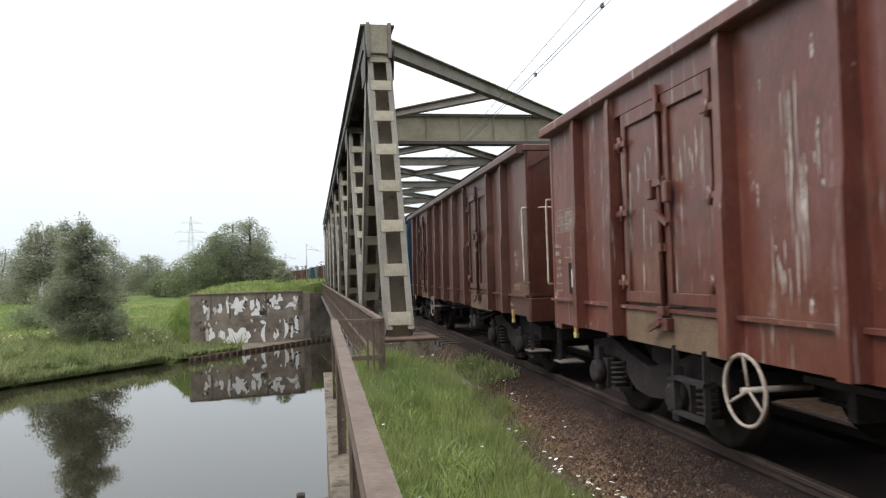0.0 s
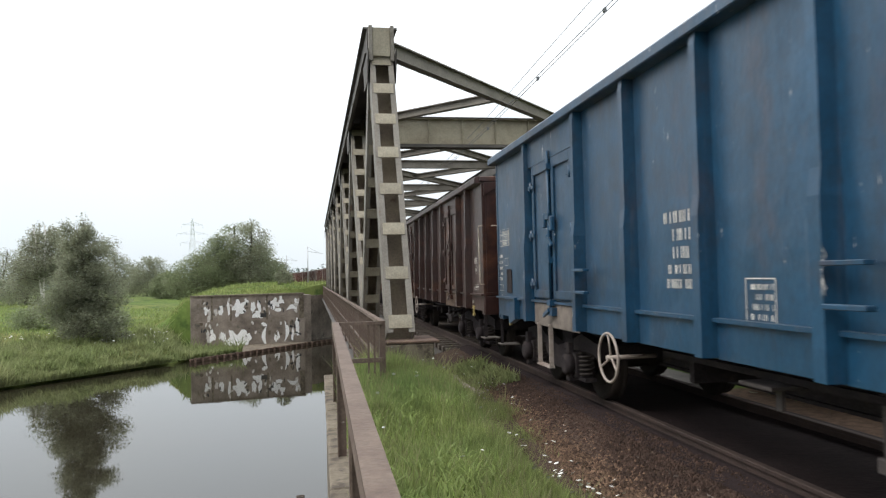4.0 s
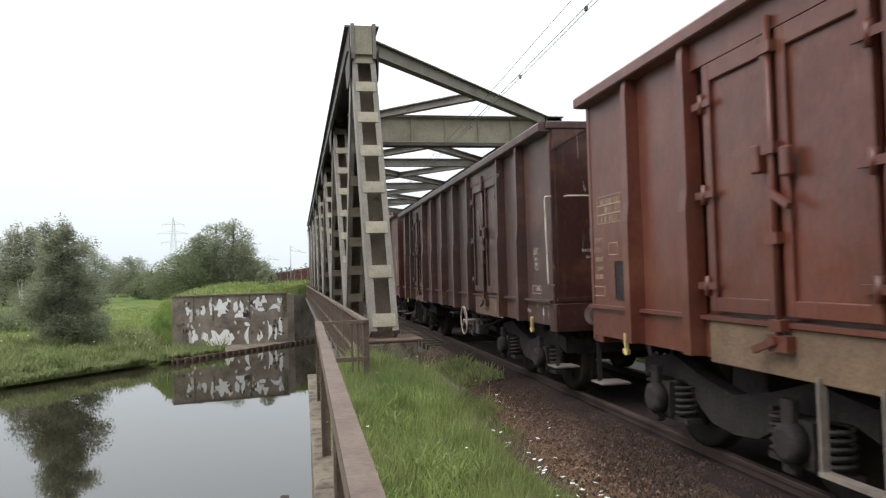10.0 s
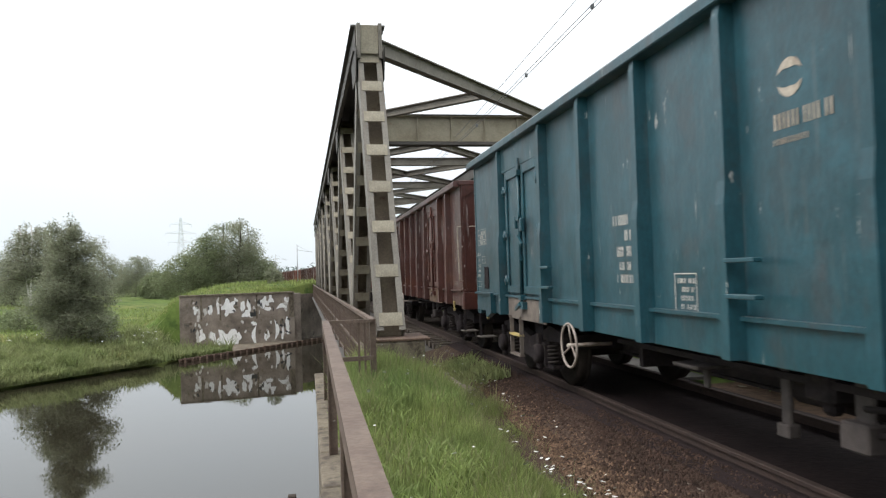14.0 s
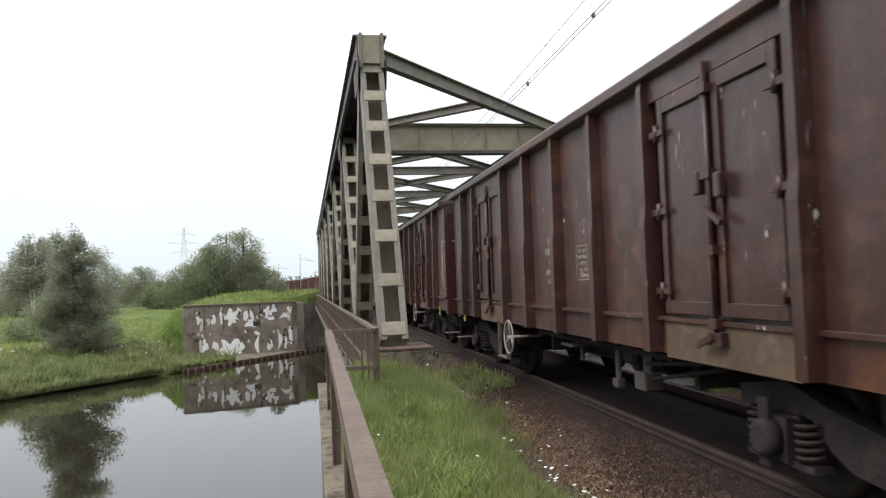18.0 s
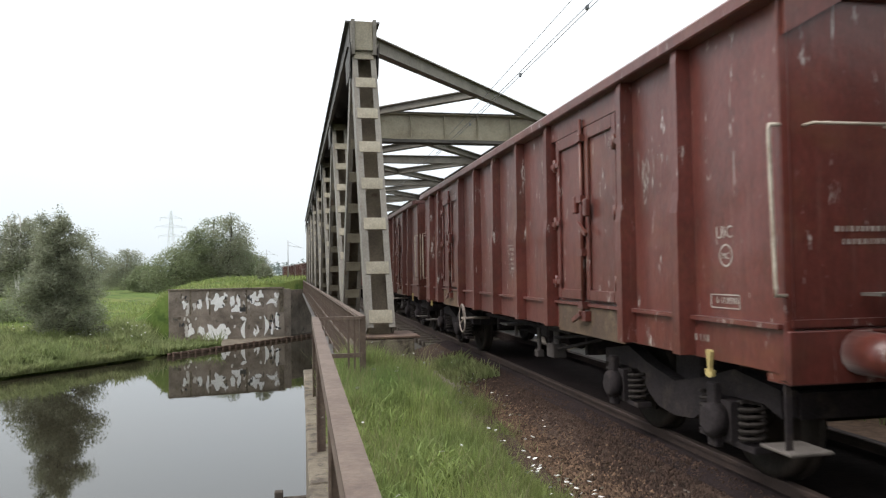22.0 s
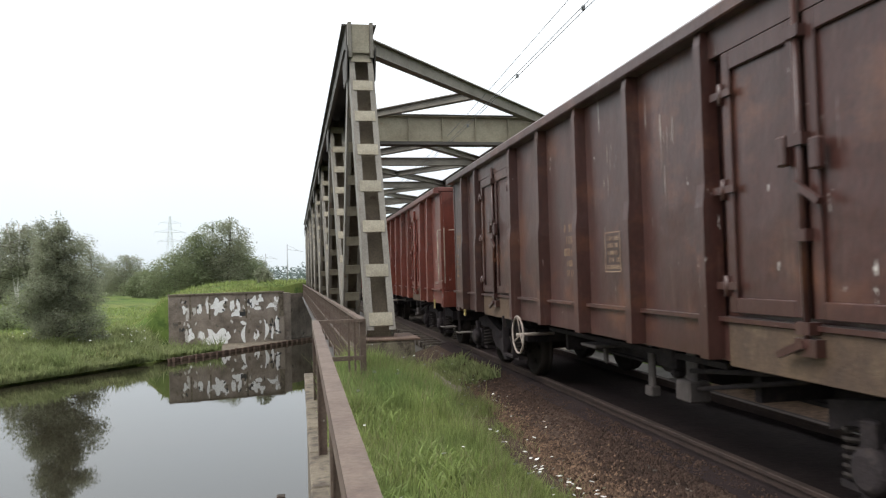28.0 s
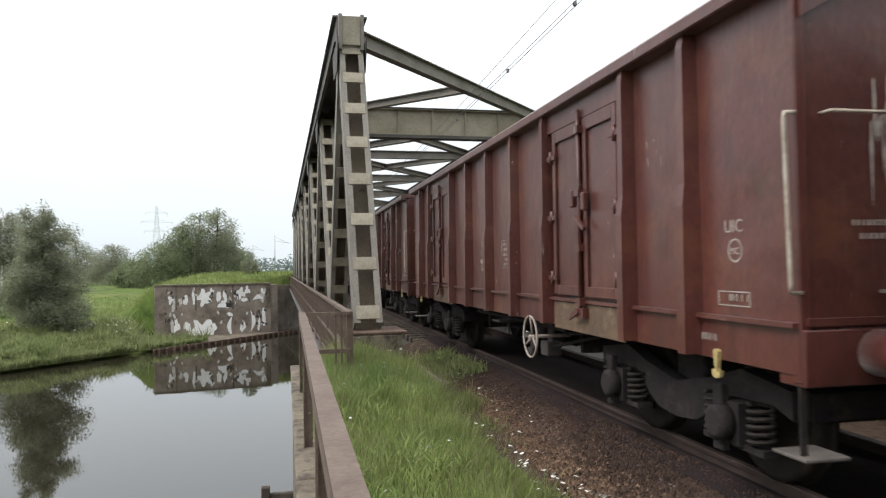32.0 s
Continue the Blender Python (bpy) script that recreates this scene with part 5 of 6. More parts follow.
def build_wagon(skin, f=1.0):
    HALF, POSTS, DOORS, TRUCK, RIM = HALF_BODY * f, POST_PLACES, DOOR_PLACES, 4.5, RIM_LOW
    if f > 1:
        RIM = RIM_HIGH
        POSTS, DOORS, TRUCK = LONG_POSTS, LONG_DOORS, 5.25
    FAR = HALF
    inner, outer = DOORS[1] - 0.965, DOORS[1] + 0.965
    wagon = thing("open_wagon", "brown four-axle open freight wagon with side doors", "freight wagon", (0, 0, 0), "wagons of the passing train")
    wheelsets = []
    # underframe
    bm = boxed((-0.30, 0.30, -HALF + 0.1, HALF - 0.1, 0.80, 1.20), (-1.29, 1.29, -HALF + 0.05, HALF - 0.05, 1.12, 1.234),
               *[(-1.295, 1.295, y - 0.06, y + 0.06, 0.93, 1.12) for y in (-5.6, -4.5, -3.0, -1.5, 0, 1.5, 3.0, 4.5, 5.6)])
    part("underframe", bm, UNDER, wagon, "dark underframe beams")
    part("fish_belly", boxed((-0.28, -0.24, -TRUCK + 1.5, TRUCK - 1.5, 0.50, 0.80), (0.24, 0.28, -TRUCK + 1.5, TRUCK - 1.5, 0.50, 0.80), (-0.32, 0.32, -TRUCK + 1.5, TRUCK - 1.5, 0.47, 0.50)), UNDER, wagon, "deep dark middle girder")
    for s in (-1, 1):
        # brake levers, their hangers and the rods to the bogies
        part("brake_lever", boxed((*sorted((s * 0.96, s * 1.00)), -0.62, -0.52, 0.40, 0.93), (*sorted((s * 0.93, s * 1.03)), -0.64, -0.50, 0.36, 0.46), bevel=0.012), GRIME_PALE, wagon, "dusty hanging brake lever")
        part("brake_hanger", boxed((*sorted((s * 0.98, s * 1.02)), -1.42, -1.26, 0.48, 0.93), (*sorted((s * 0.90, s * 1.10)), -1.46, -1.22, 0.44, 0.62), bevel=0.015), GRIME_PALE, wagon, "dusty bracket with a weight")
        part("brake_valve", boxed((*sorted((s * 0.80, s * 1.04)), -1.10, -0.82, 0.66, 0.90), (*sorted((s * 0.86, s * 0.98)), -1.02, -0.90, 0.58, 0.70), bevel=0.03), UNDER, wagon)
        part("brake_bracket", boxed((*sorted((s * 0.92, s * 1.22)), 0.22, 0.62, 0.74, 0.77), (*sorted((s * 1.00, s * 1.03)), 0.38, 0.46, 0.56, 0.75), bevel=0.006), GRIME_PALE, wagon, "dusty step-like plate")
        rods = bmesh.new()
        tube(rods, [(s * 1.02, -1.36, 0.54), (s * 0.95, -2.75, 0.80)], 0.022, 6)
        part("brake_rod", rods, UNDER, wagon)
        rods = bmesh.new()
        tube(rods, [(s * 1.02, -1.36, 0.70), (s * 0.95, -2.75, 0.84)], 0.022, 6)
        part("brake_rod", rods, UNDER, wagon)
    for s in (-1, 1):
        part("side_sill", boxed((min(s * 1.30, s * (SIDE + 0.012)), max(s * 1.30, s * (SIDE + 0.012)), -HALF, FAR, SILL, 1.235), (*sorted((s * (SIDE + 0.012), s * (SIDE + 0.055))), -HALF, FAR, 1.205, 1.235)), skin, wagon)
        # side sheets between the doors
        for y0, y1 in ((-HALF, -outer), (-inner, inner), (outer, FAR)):
            part("side_sheet", boxed((*sorted((s * (SIDE - 0.02), s * SIDE)), y0, y1, 1.236, RIM - 0.10)), skin, wagon)
        for y in DOORS:
            part("door_lintel", boxed((*sorted((s * (SIDE - 0.03), s * (SIDE + 0.05))), y - 0.965, y + 0.965, 3.035, RIM - 0.10)), skin, wagon)
            part("door_backing", boxed((*sorted((s * (SIDE - 0.055), s * (SIDE - 0.0325))), y - 1.02, y + 1.02, 1.238, 3.06)), skin, wagon)
            part("door_sill", boxed((*sorted((s * (SIDE + 0.013), s * (SIDE + 0.03))), y - 0.85, y + 0.85, 0.90, 1.20), bevel=0.006), DOOR_SILL, wagon, "scuffed plate below the doors")
            door_leaf(wagon, s, y - 0.79, y - 0.035, skin, -1)
            door_leaf(wagon, s, y + 0.035, y + 0.79, skin, 1)
            bm = bmesh.new()
            o = SIDE + 0.075
            tube(bm, [(s * o, y, 1.16), (s * o, y, 3.12)], 0.022, 8)
            for z in (1.22, 1.75, 2.3, 2.92):
                box(bm, *sorted((s * (o - 0.05), s * (o + 0.035))), y - 0.06, y + 0.06, z - 0.035, z + 0.035)
            slab(bm, (s * (o + 0.03), y - 0.18, 1.93), (s * (o + 0.03), y + 0.02, 2.05), 0.03, 0.04)
            slab(bm, (s * (o + 0.03), y, 1.13), (s * (o + 0.03), y + 0.22, 1.05), 0.03, 0.045)
            box(bm, *sorted((s * (SIDE + 0.01), s * (o + 0.02))), y - 0.09, y + 0.09, 1.06, 1.16)
            bmesh.ops.recalc_face_normals(bm, faces=bm.faces)
            lock = part("locking_bar", bm, skin, wagon, "vertical door locking bar with catches")
            for dy, z in ((-0.15, 2.20), (0.13, 2.25)):
                part("catch", boxed((*sorted((s * (SIDE + 0.055), s * (SIDE + 0.115))), y + dy - 0.04, y + dy + 0.04, z - 0.09, z + 0.09), bevel=0.012), skin, lock)
        for y in POSTS:
            bm = made(hat_post, y, s, SILL + 0.01, RIM - 0.09, 2.0)
            part("side_post", bm, skin, wagon)
        bm = bmesh.new()
        prism(bm, [(s * (SIDE - 0.05), RIM - 0.12), (s * (POST_OUT - 0.005), RIM - 0.12), (s * (POST_OUT + 0.005), RIM - 0.11), (s * (POST_OUT + 0.005), RIM - 0.03), (s * (POST_OUT - 0.02), RIM - 0.004), (s * (SIDE + 0.02), RIM), (s * (SIDE - 0.05), RIM - 0.01)], "y", -HALF - 0.02, FAR + 0.02)
        bmesh.ops.recalc_face_normals(bm, faces=bm.faces)
        part("top_rim", bm, skin, wagon)
    part("floor", boxed((-1.32, 1.32, -HALF + 0.05, HALF - 0.05, 1.241, 1.29)), UNDER, wagon)
    for e in (-1, 1):
        ye = -HALF if e < 0 else FAR
        def yy(a, b):
            return sorted((ye + e * a, ye + e * b))
        part("end_sheet", boxed((-SIDE + 0.02, SIDE - 0.02, *yy(-0.03, 0.0), 1.20, RIM - 0.10)), skin, wagon)
        part("end_rim", boxed((-SIDE - 0.05, SIDE + 0.05, *yy(-0.06, 0.06), RIM - 0.095, RIM - 0.002), bevel=0.012), skin, wagon)
        part("head_stock", boxed((-SIDE, SIDE, *yy(-0.2, 0.03), 0.86, 1.195), bevel=0.01), skin, wagon)
        part("end_rail", boxed((-SIDE + 0.03, SIDE - 0.03, *yy(0.003, 0.03), 1.215, 1.26)), skin, wagon)
        if f > 1:
            part("end_rail", boxed((-SIDE + 0.03, SIDE - 0.03, *yy(0.003, 0.05), 1.96, 2.06)), skin, wagon)
        for s in (-1, 1):
            part("corner_post", boxed((*sorted((s * (SIDE - 0.06), s * (SIDE + 0.012))), *yy(-0.06, 0.012), SILL - 0.05, RIM - 0.1), bevel=0.010), skin, wagon)
            bm = bmesh.new()
            prism(bm, [(s * (SIDE - 0.02), RIM - 0.1), (s * (SIDE - 0.45), RIM - 0.1), (s * (SIDE - 0.02), RIM - 0.34)], "y", ye + e * 0.036 - 0.015 , ye + e * 0.036 + 0.035)
            bmesh.ops.recalc_face_normals(bm, faces=bm.faces)
            part("corner_plate", bm, skin, wagon)
            # buffer
            bm = bmesh.new()
            bx = s * 0.875
            tube(bm, [(bx, ye + e * 0.03, 1.05), (bx, ye + e * 0.40, 1.05)], [0.14, 0.125], 14)
            tube(bm, [(bx, ye + e * 0.40, 1.05), (bx, ye + e * 0.58, 1.05)], 0.095, 14)
            part("buffer_housing", bm, skin, wagon)
            bm = bmesh.new()
            tube(bm, [(bx, ye + e * 0.58, 1.05), (bx, ye + e * 0.605, 1.05), (bx, ye + e * 0.625, 1.05)], [0.22, 0.225, 0.19], 18)
            part("buffer_plate", bm, UNDER, wagon, "greasy round buffer plate")
            # handrails
            bm = bmesh.new()
            x, y = s * (SIDE + 0.075), ye
            tube(bm, [(s * SIDE, y, 2.46), (x, y, 2.46), (x + s * 0.005, y, 2.42), (x, y + e * 0.02, 1.46), (x, y + e * 0.02, 1.41), (s * SIDE, y + e * 0.02, 1.41)], 0.0135, 6)
            part("handrail", bm, CREAM, wagon, "cream painted grab rail")
            bm = bmesh.new()
            tube(bm, [(s * 1.2, ye + e * 0.0, 2.46), (s * 1.2, ye + e * 0.085, 2.46), (s * 0.62, ye + e * 0.085, 2.46), (s * 0.62, ye, 2.46)], 0.011, 6)
            part("end_grab_bar", bm, CREAM, wagon)
            part("end_step", boxed((*sorted((s * 0.50, s * 0.86)), *yy(0.032, 0.20), 1.40, 1.42)), STEP_WOOD, wagon, "small pale step on the end sheet")
            bm = bmesh.new()
            tube(bm, [(s * 1.32, ye, 2.50), (s * 1.33, ye + e * 0.12, 2.50), (s * 1.33, ye + e * 0.12, 1.40), (s * 1.31, ye, 1.36)], 0.012, 6)
            part("end_handrail", bm, CREAM, wagon)
            # footstep
            step = part("footstep", boxed((*sorted((s * 1.10, s * 1.40)), *yy(-0.24, 0.06), 0.44, 0.462), bevel=0.006), STEP_WOOD, wagon, "pale worn footstep below the corner")
            bm = bmesh.new()
            slab(bm, (s * 1.34, ye - e * 0.03, 0.93), (s * 1.34, ye - e * 0.03, 0.45), 0.012, 0.045, (1, 0, 0))
            part("step_hanger", bm, UNDER, step)
            # towing hook under the sill
            bm = bmesh.new()
            hy = ye - e * 0.80
            prism(bm, [(hy - 0.03, 0.985), (hy - 0.018, 1.0), (hy + 0.018, 1.0), (hy + 0.03, 0.985), (hy + 0.012, 0.87), (hy + 0.02, 0.84), (hy + 0.05, 0.86), (hy + 0.04, 0.815), (hy + 0.0, 0.80), (hy - 0.04, 0.815), (hy - 0.05, 0.86), (hy - 0.02, 0.84), (hy - 0.012, 0.87)], "x", *sorted((s * (SIDE + 0.015), s * (SIDE + 0.045))))
            bmesh.ops.recalc_face_normals(bm, faces=bm.faces)
            part("tow_hook", bm, YELLOW, wagon, "yellow painted towing hook")
        bm = bmesh.new()
        tube(bm, [(0, ye, 1.02), (0, ye + e * 0.38, 1.02), (0, ye + e * 0.44, 1.12)], [0.05, 0.05, 0.03], 8)
        for k in range(4):
            tube(bm, [(-0.05, ye + e * (0.3 + 0.08 * k), 0.98 - 0.07 * k), (0.05, ye + e * (0.34 + 0.08 * k), 0.90 - 0.07 * k)], 0.022, 6)
        part("coupling", bm, UNDER, wagon)
        bm = bmesh.new()
        for x in (-0.35, 0.35):
            tube(bm, [(x, ye, 0.95), (x, ye + e * 0.22, 0.86), (x, ye + e * 0.38, 0.52), (x, ye + e * 0.5, 0.62)], 0.026, 7)
        part("brake_hose", bm, UNDER, wagon)
    bogie_parts(wagon, -TRUCK, wheelsets)
    bogie_parts(wagon, TRUCK, wheelsets)
    if f > 1:
        for s in (-1, 1):
            for y in (-5.58, -0.91, 3.12):
                for z in (1.36, 1.60):
                    part("step_bracket", boxed((*sorted((s * (SIDE + 0.10), s * (SIDE + 0.17))), y - 0.17, y + 0.17, z, z + 0.03), bevel=0.005), skin, wagon)
            for e in (-1, 1):
                bm = bmesh.new()
                y = e * (HALF - 0.95)
                prism(bm, [(y - e * 0.02, 0.84), (y + e * 0.02, 1.02), (y - e * 0.34, 1.24), (y - e * 0.34, 0.92)], "x", *sorted((s * (SIDE + 0.015), s * (SIDE + 0.10))))
                bmesh.ops.recalc_face_normals(bm, faces=bm.faces)
                part("hook_bracket", bm, skin, wagon)
    # brake gear between the bogies
    bm = bmesh.new()
    tube(bm, [(-0.6, -1.2, 0.72), (-0.6, -0.3, 0.72)], 0.2, 12)
    tube(bm, [(0.55, 0.4, 0.75), (0.55, 1.5, 0.75)], 0.17, 12)
    slab(bm, (0.2, -2.6, 0.62), (0.2, 2.6, 0.62), 0.05, 0.06)
    slab(bm, (-1.0, -1.9, 0.8), (-1.0, 2.2, 0.8), 0.05, 0.05)
    for y in (-2.1, 1.9):
        box(bm, -0.9, 0.9, y - 0.04, y + 0.04, 0.55, 0.9)
    part("brake_gear", bm, UNDER, wagon)
    return wagon, wheelsets


def hand_wheel(wagon, y, r=0.24, spokes=3):
    for s in (-1,):
        bm = bmesh.new()
        c = (s * (SIDE + 0.10), y, 0.742)
        wheel_rim(bm, c, r, 0.014, n=28)
        for k in range(spokes):
            a = k * math.tau / spokes + math.pi / 2
            tube(bm, [(c[0] + 0.03, c[1], c[2]), (c[0], c[1] + r * math.cos(a), c[2] + r * math.sin(a))], 0.011, 6)
        tube(bm, [(c[0] - 0.02, c[1], c[2]), (c[0] + 0.5, c[1], c[2])], 0.022, 8)
        part("brake_wheel", bm, WHEEL_PALE, wagon, "pale hand brake wheel")


def stirrup(wagon, y, mat, rung=None):
    bm = bmesh.new()
    x = -(SIDE + 0.03)
    for dy in (-0.24, 0.24):
        slab(bm, (x, y + dy, 0.94), (x, y + dy, 0.40), 0.02, 0.055, (1, 0, 0))
    slab(bm, (x, y - 0.25, 0.40), (x, y + 0.25, 0.40), 0.075, 0.025)
    step = part("stirrup_step", bm, mat, wagon, "step iron below the side sill")
    if rung:
        bm = bmesh.new()
        slab(bm, (x, y - 0.25, 0.68), (x, y + 0.25, 0.68), 0.075, 0.03)
        part("rung", bm, rung, step)


def bars(bm, s_face, y0, z0, width, rows_h, rng, gap=1.8, fill=0.8):
    """Unreadable lettering as short strokes in rows on the side that faces the walkway."""
    z = z0
    for h in rows_h:
        y = y0
        end = y0 + width * rng.uniform(0.7, 1.0)
        while y < end:
            w = h * rng.uniform(0.13, 0.20)
            if rng.random() < fill:
                box(bm, s_face - 0.002, s_face, y, y + w, z - h, z)
            y += w + h * rng.choice((0.20, 0.24, 0.24, 0.5))
        z -= h * gap


def frame_box(bm, x, y0, y1, z0, z1, t):
    for b in ((y0, y1, z0, z0 + t), (y0, y1, z1 - t, z1), (y0, y0 + t, z0, z1), (y1 - t, y1, z0, z1)):
        box(bm, x - 0.002, x, *b)


LETTER_SHAPES = {}


def words(body, size, x, y, z, mat, wagon, name="lettering"):
    """Readable letters on the side that faces the eye."""
    if (body, size) in LETTER_SHAPES:
        me = LETTER_SHAPES[body, size].copy()
        me.materials.clear()
        me.materials.append(mat)
        ob = new(name, me)
        ob.parent = wagon
        ob.matrix_basis = Matrix(((0, 0, -1, x), (-1, 0, 0, y), (0, 1, 0, z), (0, 0, 0, 1)))
        return ob
    cu = bpy.data.curves.new(name, "FONT")
    cu.body, cu.size, cu.extrude = body, size, 0.001
    cu.resolution_u = 2
    tmp = new(name, cu)
    dg = bpy.context.evaluated_depsgraph_get()
    me = bpy.data.meshes.new_from_object(tmp.evaluated_get(dg))
    bpy.data.objects.remove(tmp)
    LETTER_SHAPES[body, size] = me
    me.materials.clear()
    me.materials.append(mat)
    ob = new(name, me)
    ob.parent = wagon
    ob.matrix_basis = Matrix(((0, 0, -1, x), (-1, 0, 0, y), (0, 1, 0, z), (0, 0, 0, 1)))
    return ob


def lettering(wagon, seed, mat, f=1.0, big=False):
    HALF = HALF_BODY * f
    o = HALF - HALF_BODY
    rng = random.Random(seed)
    x = -(SIDE + 0.003)
    bm = bmesh.new()
    # number block near the middle, data grid, load table at the far end, small marks at the near end
    y = 1.30 if seed - 100 in (5, 12) else 1.05 if f == 1 else 1.60
    gy, gz = (0, 0) if f == 1 else (0.7, -0.4)
    size = 0.095 if big else 0.085
    bars(bm, x, y - 0.9, 2.08, 0.72 if big else 0.55, (size,) * 3 + (size * 0.8,) * 2, rng, 1.55)
    frame_box(bm, x, gy - 0.80, gy - 0.46, gz + 1.55, gz + 1.93, 0.008)
    bars(bm, x, gy - 0.77, gz + 1.89, 0.28, (0.04, 0.04, 0.04, 0.04, 0.04), rng, 1.7)
    bars(bm, x, 5.72 + o, 2.27, 0.5, (0.05, 0.06, 0.06), rng, 1.5)
    for z in (2.03, 2.12, 2.21):
        frame_box(bm, x, 5.70 + o, 6.25 + o, z, z + 0.09, 0.006)
    bars(bm, x, 6.15 + o, 1.90, 0.22, (0.05, 0.05, 0.05, 0.04, 0.05), rng, 1.9)
    frame_box(bm, x, 5.80 + o, 6.00 + o, 1.72, 1.84, 0.008)
    frame_box(bm, x, 6.12 + o, 6.40 + o, 1.32, 1.42, 0.008)
    frame_box(bm, x, -5.97 - o, -5.62 - o, 1.30, 1.40, 0.008)
    bars(bm, x, -5.95 - o, 1.38, 0.3, (0.045,), rng)
    for k in range(20):
        a, b = k * math.tau / 20, (k + 1) * math.tau / 20
        vs = [bm.verts.new((x - 0.001, -5.82 - o + r * math.cos(t), 1.67 + r * math.sin(t))) for r, t in ((0.068, a), (0.08, a), (0.08, b), (0.068, b))]
        bm.faces.new(vs)
    xs = -(SIDE + 0.015)
    bars(bm, xs, -5.6 - o, 1.10, 0.25, (0.05,), rng)
    bars(bm, xs, 5.3 + o, 1.12, 0.3, (0.04, 0.04), rng)
    bmesh.ops.recalc_face_normals(bm, faces=bm.faces)
    tagged(part("lettering", bm, mat, wagon, "faded white stencilled markings"), kind="stuff")
    k = 1.35 if big else 1.0
    if seed - 100 in (2, 4, 5, 7, 17, 18):
        words("RIV MC", 0.13, x, y - 0.12, 2.12, mat, wagon)
    words("UIC", 0.125 * k, x, -5.82 - o + 0.12 * k, 1.79, mat, wagon)
    words("MC", 0.065 * k, x, -5.82 - o + 0.055 * k, 1.645, mat, wagon)
    # end wall marks
    bm = bmesh.new()
    for row, (x0, w) in enumerate(((-1.0, 0.5), (-0.95, 0.36))):
        xx = x0
        while xx < x0 + w:
            ww = rng.uniform(0.010, 0.026)
            box(bm, xx, xx + ww, -HALF - 0.003, -HALF - 0.001, 1.80 - row * 0.08, 1.835 - row * 0.08)
            xx += ww + 0.018
    tagged(part("end_lettering", bm, mat, wagon, "small white stencilled marks"), kind="stuff")
    # card holder near the far end
    bm = bmesh.new()
    frame_box(bm, x - 0.01, 5.58 + o, 5.86 + o, 1.30, 1.66, 0.02)
    box(bm, x - 0.006, x, 5.59 + o, 5.85 + o, 1.31, 1.65)
    part("label_holder", bm, UNDER, wagon, "black wire label holder")


def emblem(wagon, y, z, size, mat, wide=1.8):
    """The operator's sign as plain shapes: two curved leaves over a row of bars."""
    bm, x = bmesh.new(), -(SIDE + 0.004)
    for turn in (0, math.pi):
        ring = []
        for k in range(11):
            a = turn + 0.3 + k * 0.26
            ring.append((math.cos(a), math.sin(a)))
        outer = [bm.verts.new((x, y + size * 0.5 * c, z + size * 0.5 * s)) for c, s in ring]
        inner = [bm.verts.new((x, y + size * (0.5 - 0.26 * math.sin(math.pi * k / 10) - 0.01) * c, z + size * (0.5 - 0.26 * math.sin(math.pi * k / 10) - 0.01) * s)) for k, (c, s) in enumerate(ring)]
        for k in range(10):
            bm.faces.new((outer[k], outer[k + 1], inner[k + 1], inner[k]))
    rng = random.Random(int(y * 100) + 500)
    bars(bm, x, y - size * wide / 2, z - size * 0.85, size * wide, (size * 0.42,), rng, 1.5, 1.0)
    bars(bm, x, y - size * wide * 0.2, z - size * 1.5, size * wide * 0.6, (size * 0.16,), rng, 1.5, 1.0)
    bmesh.ops.recalc_face_normals(bm, faces=bm.faces)
    part("emblem", bm, mat, wagon, "plain painted emblem with bars")


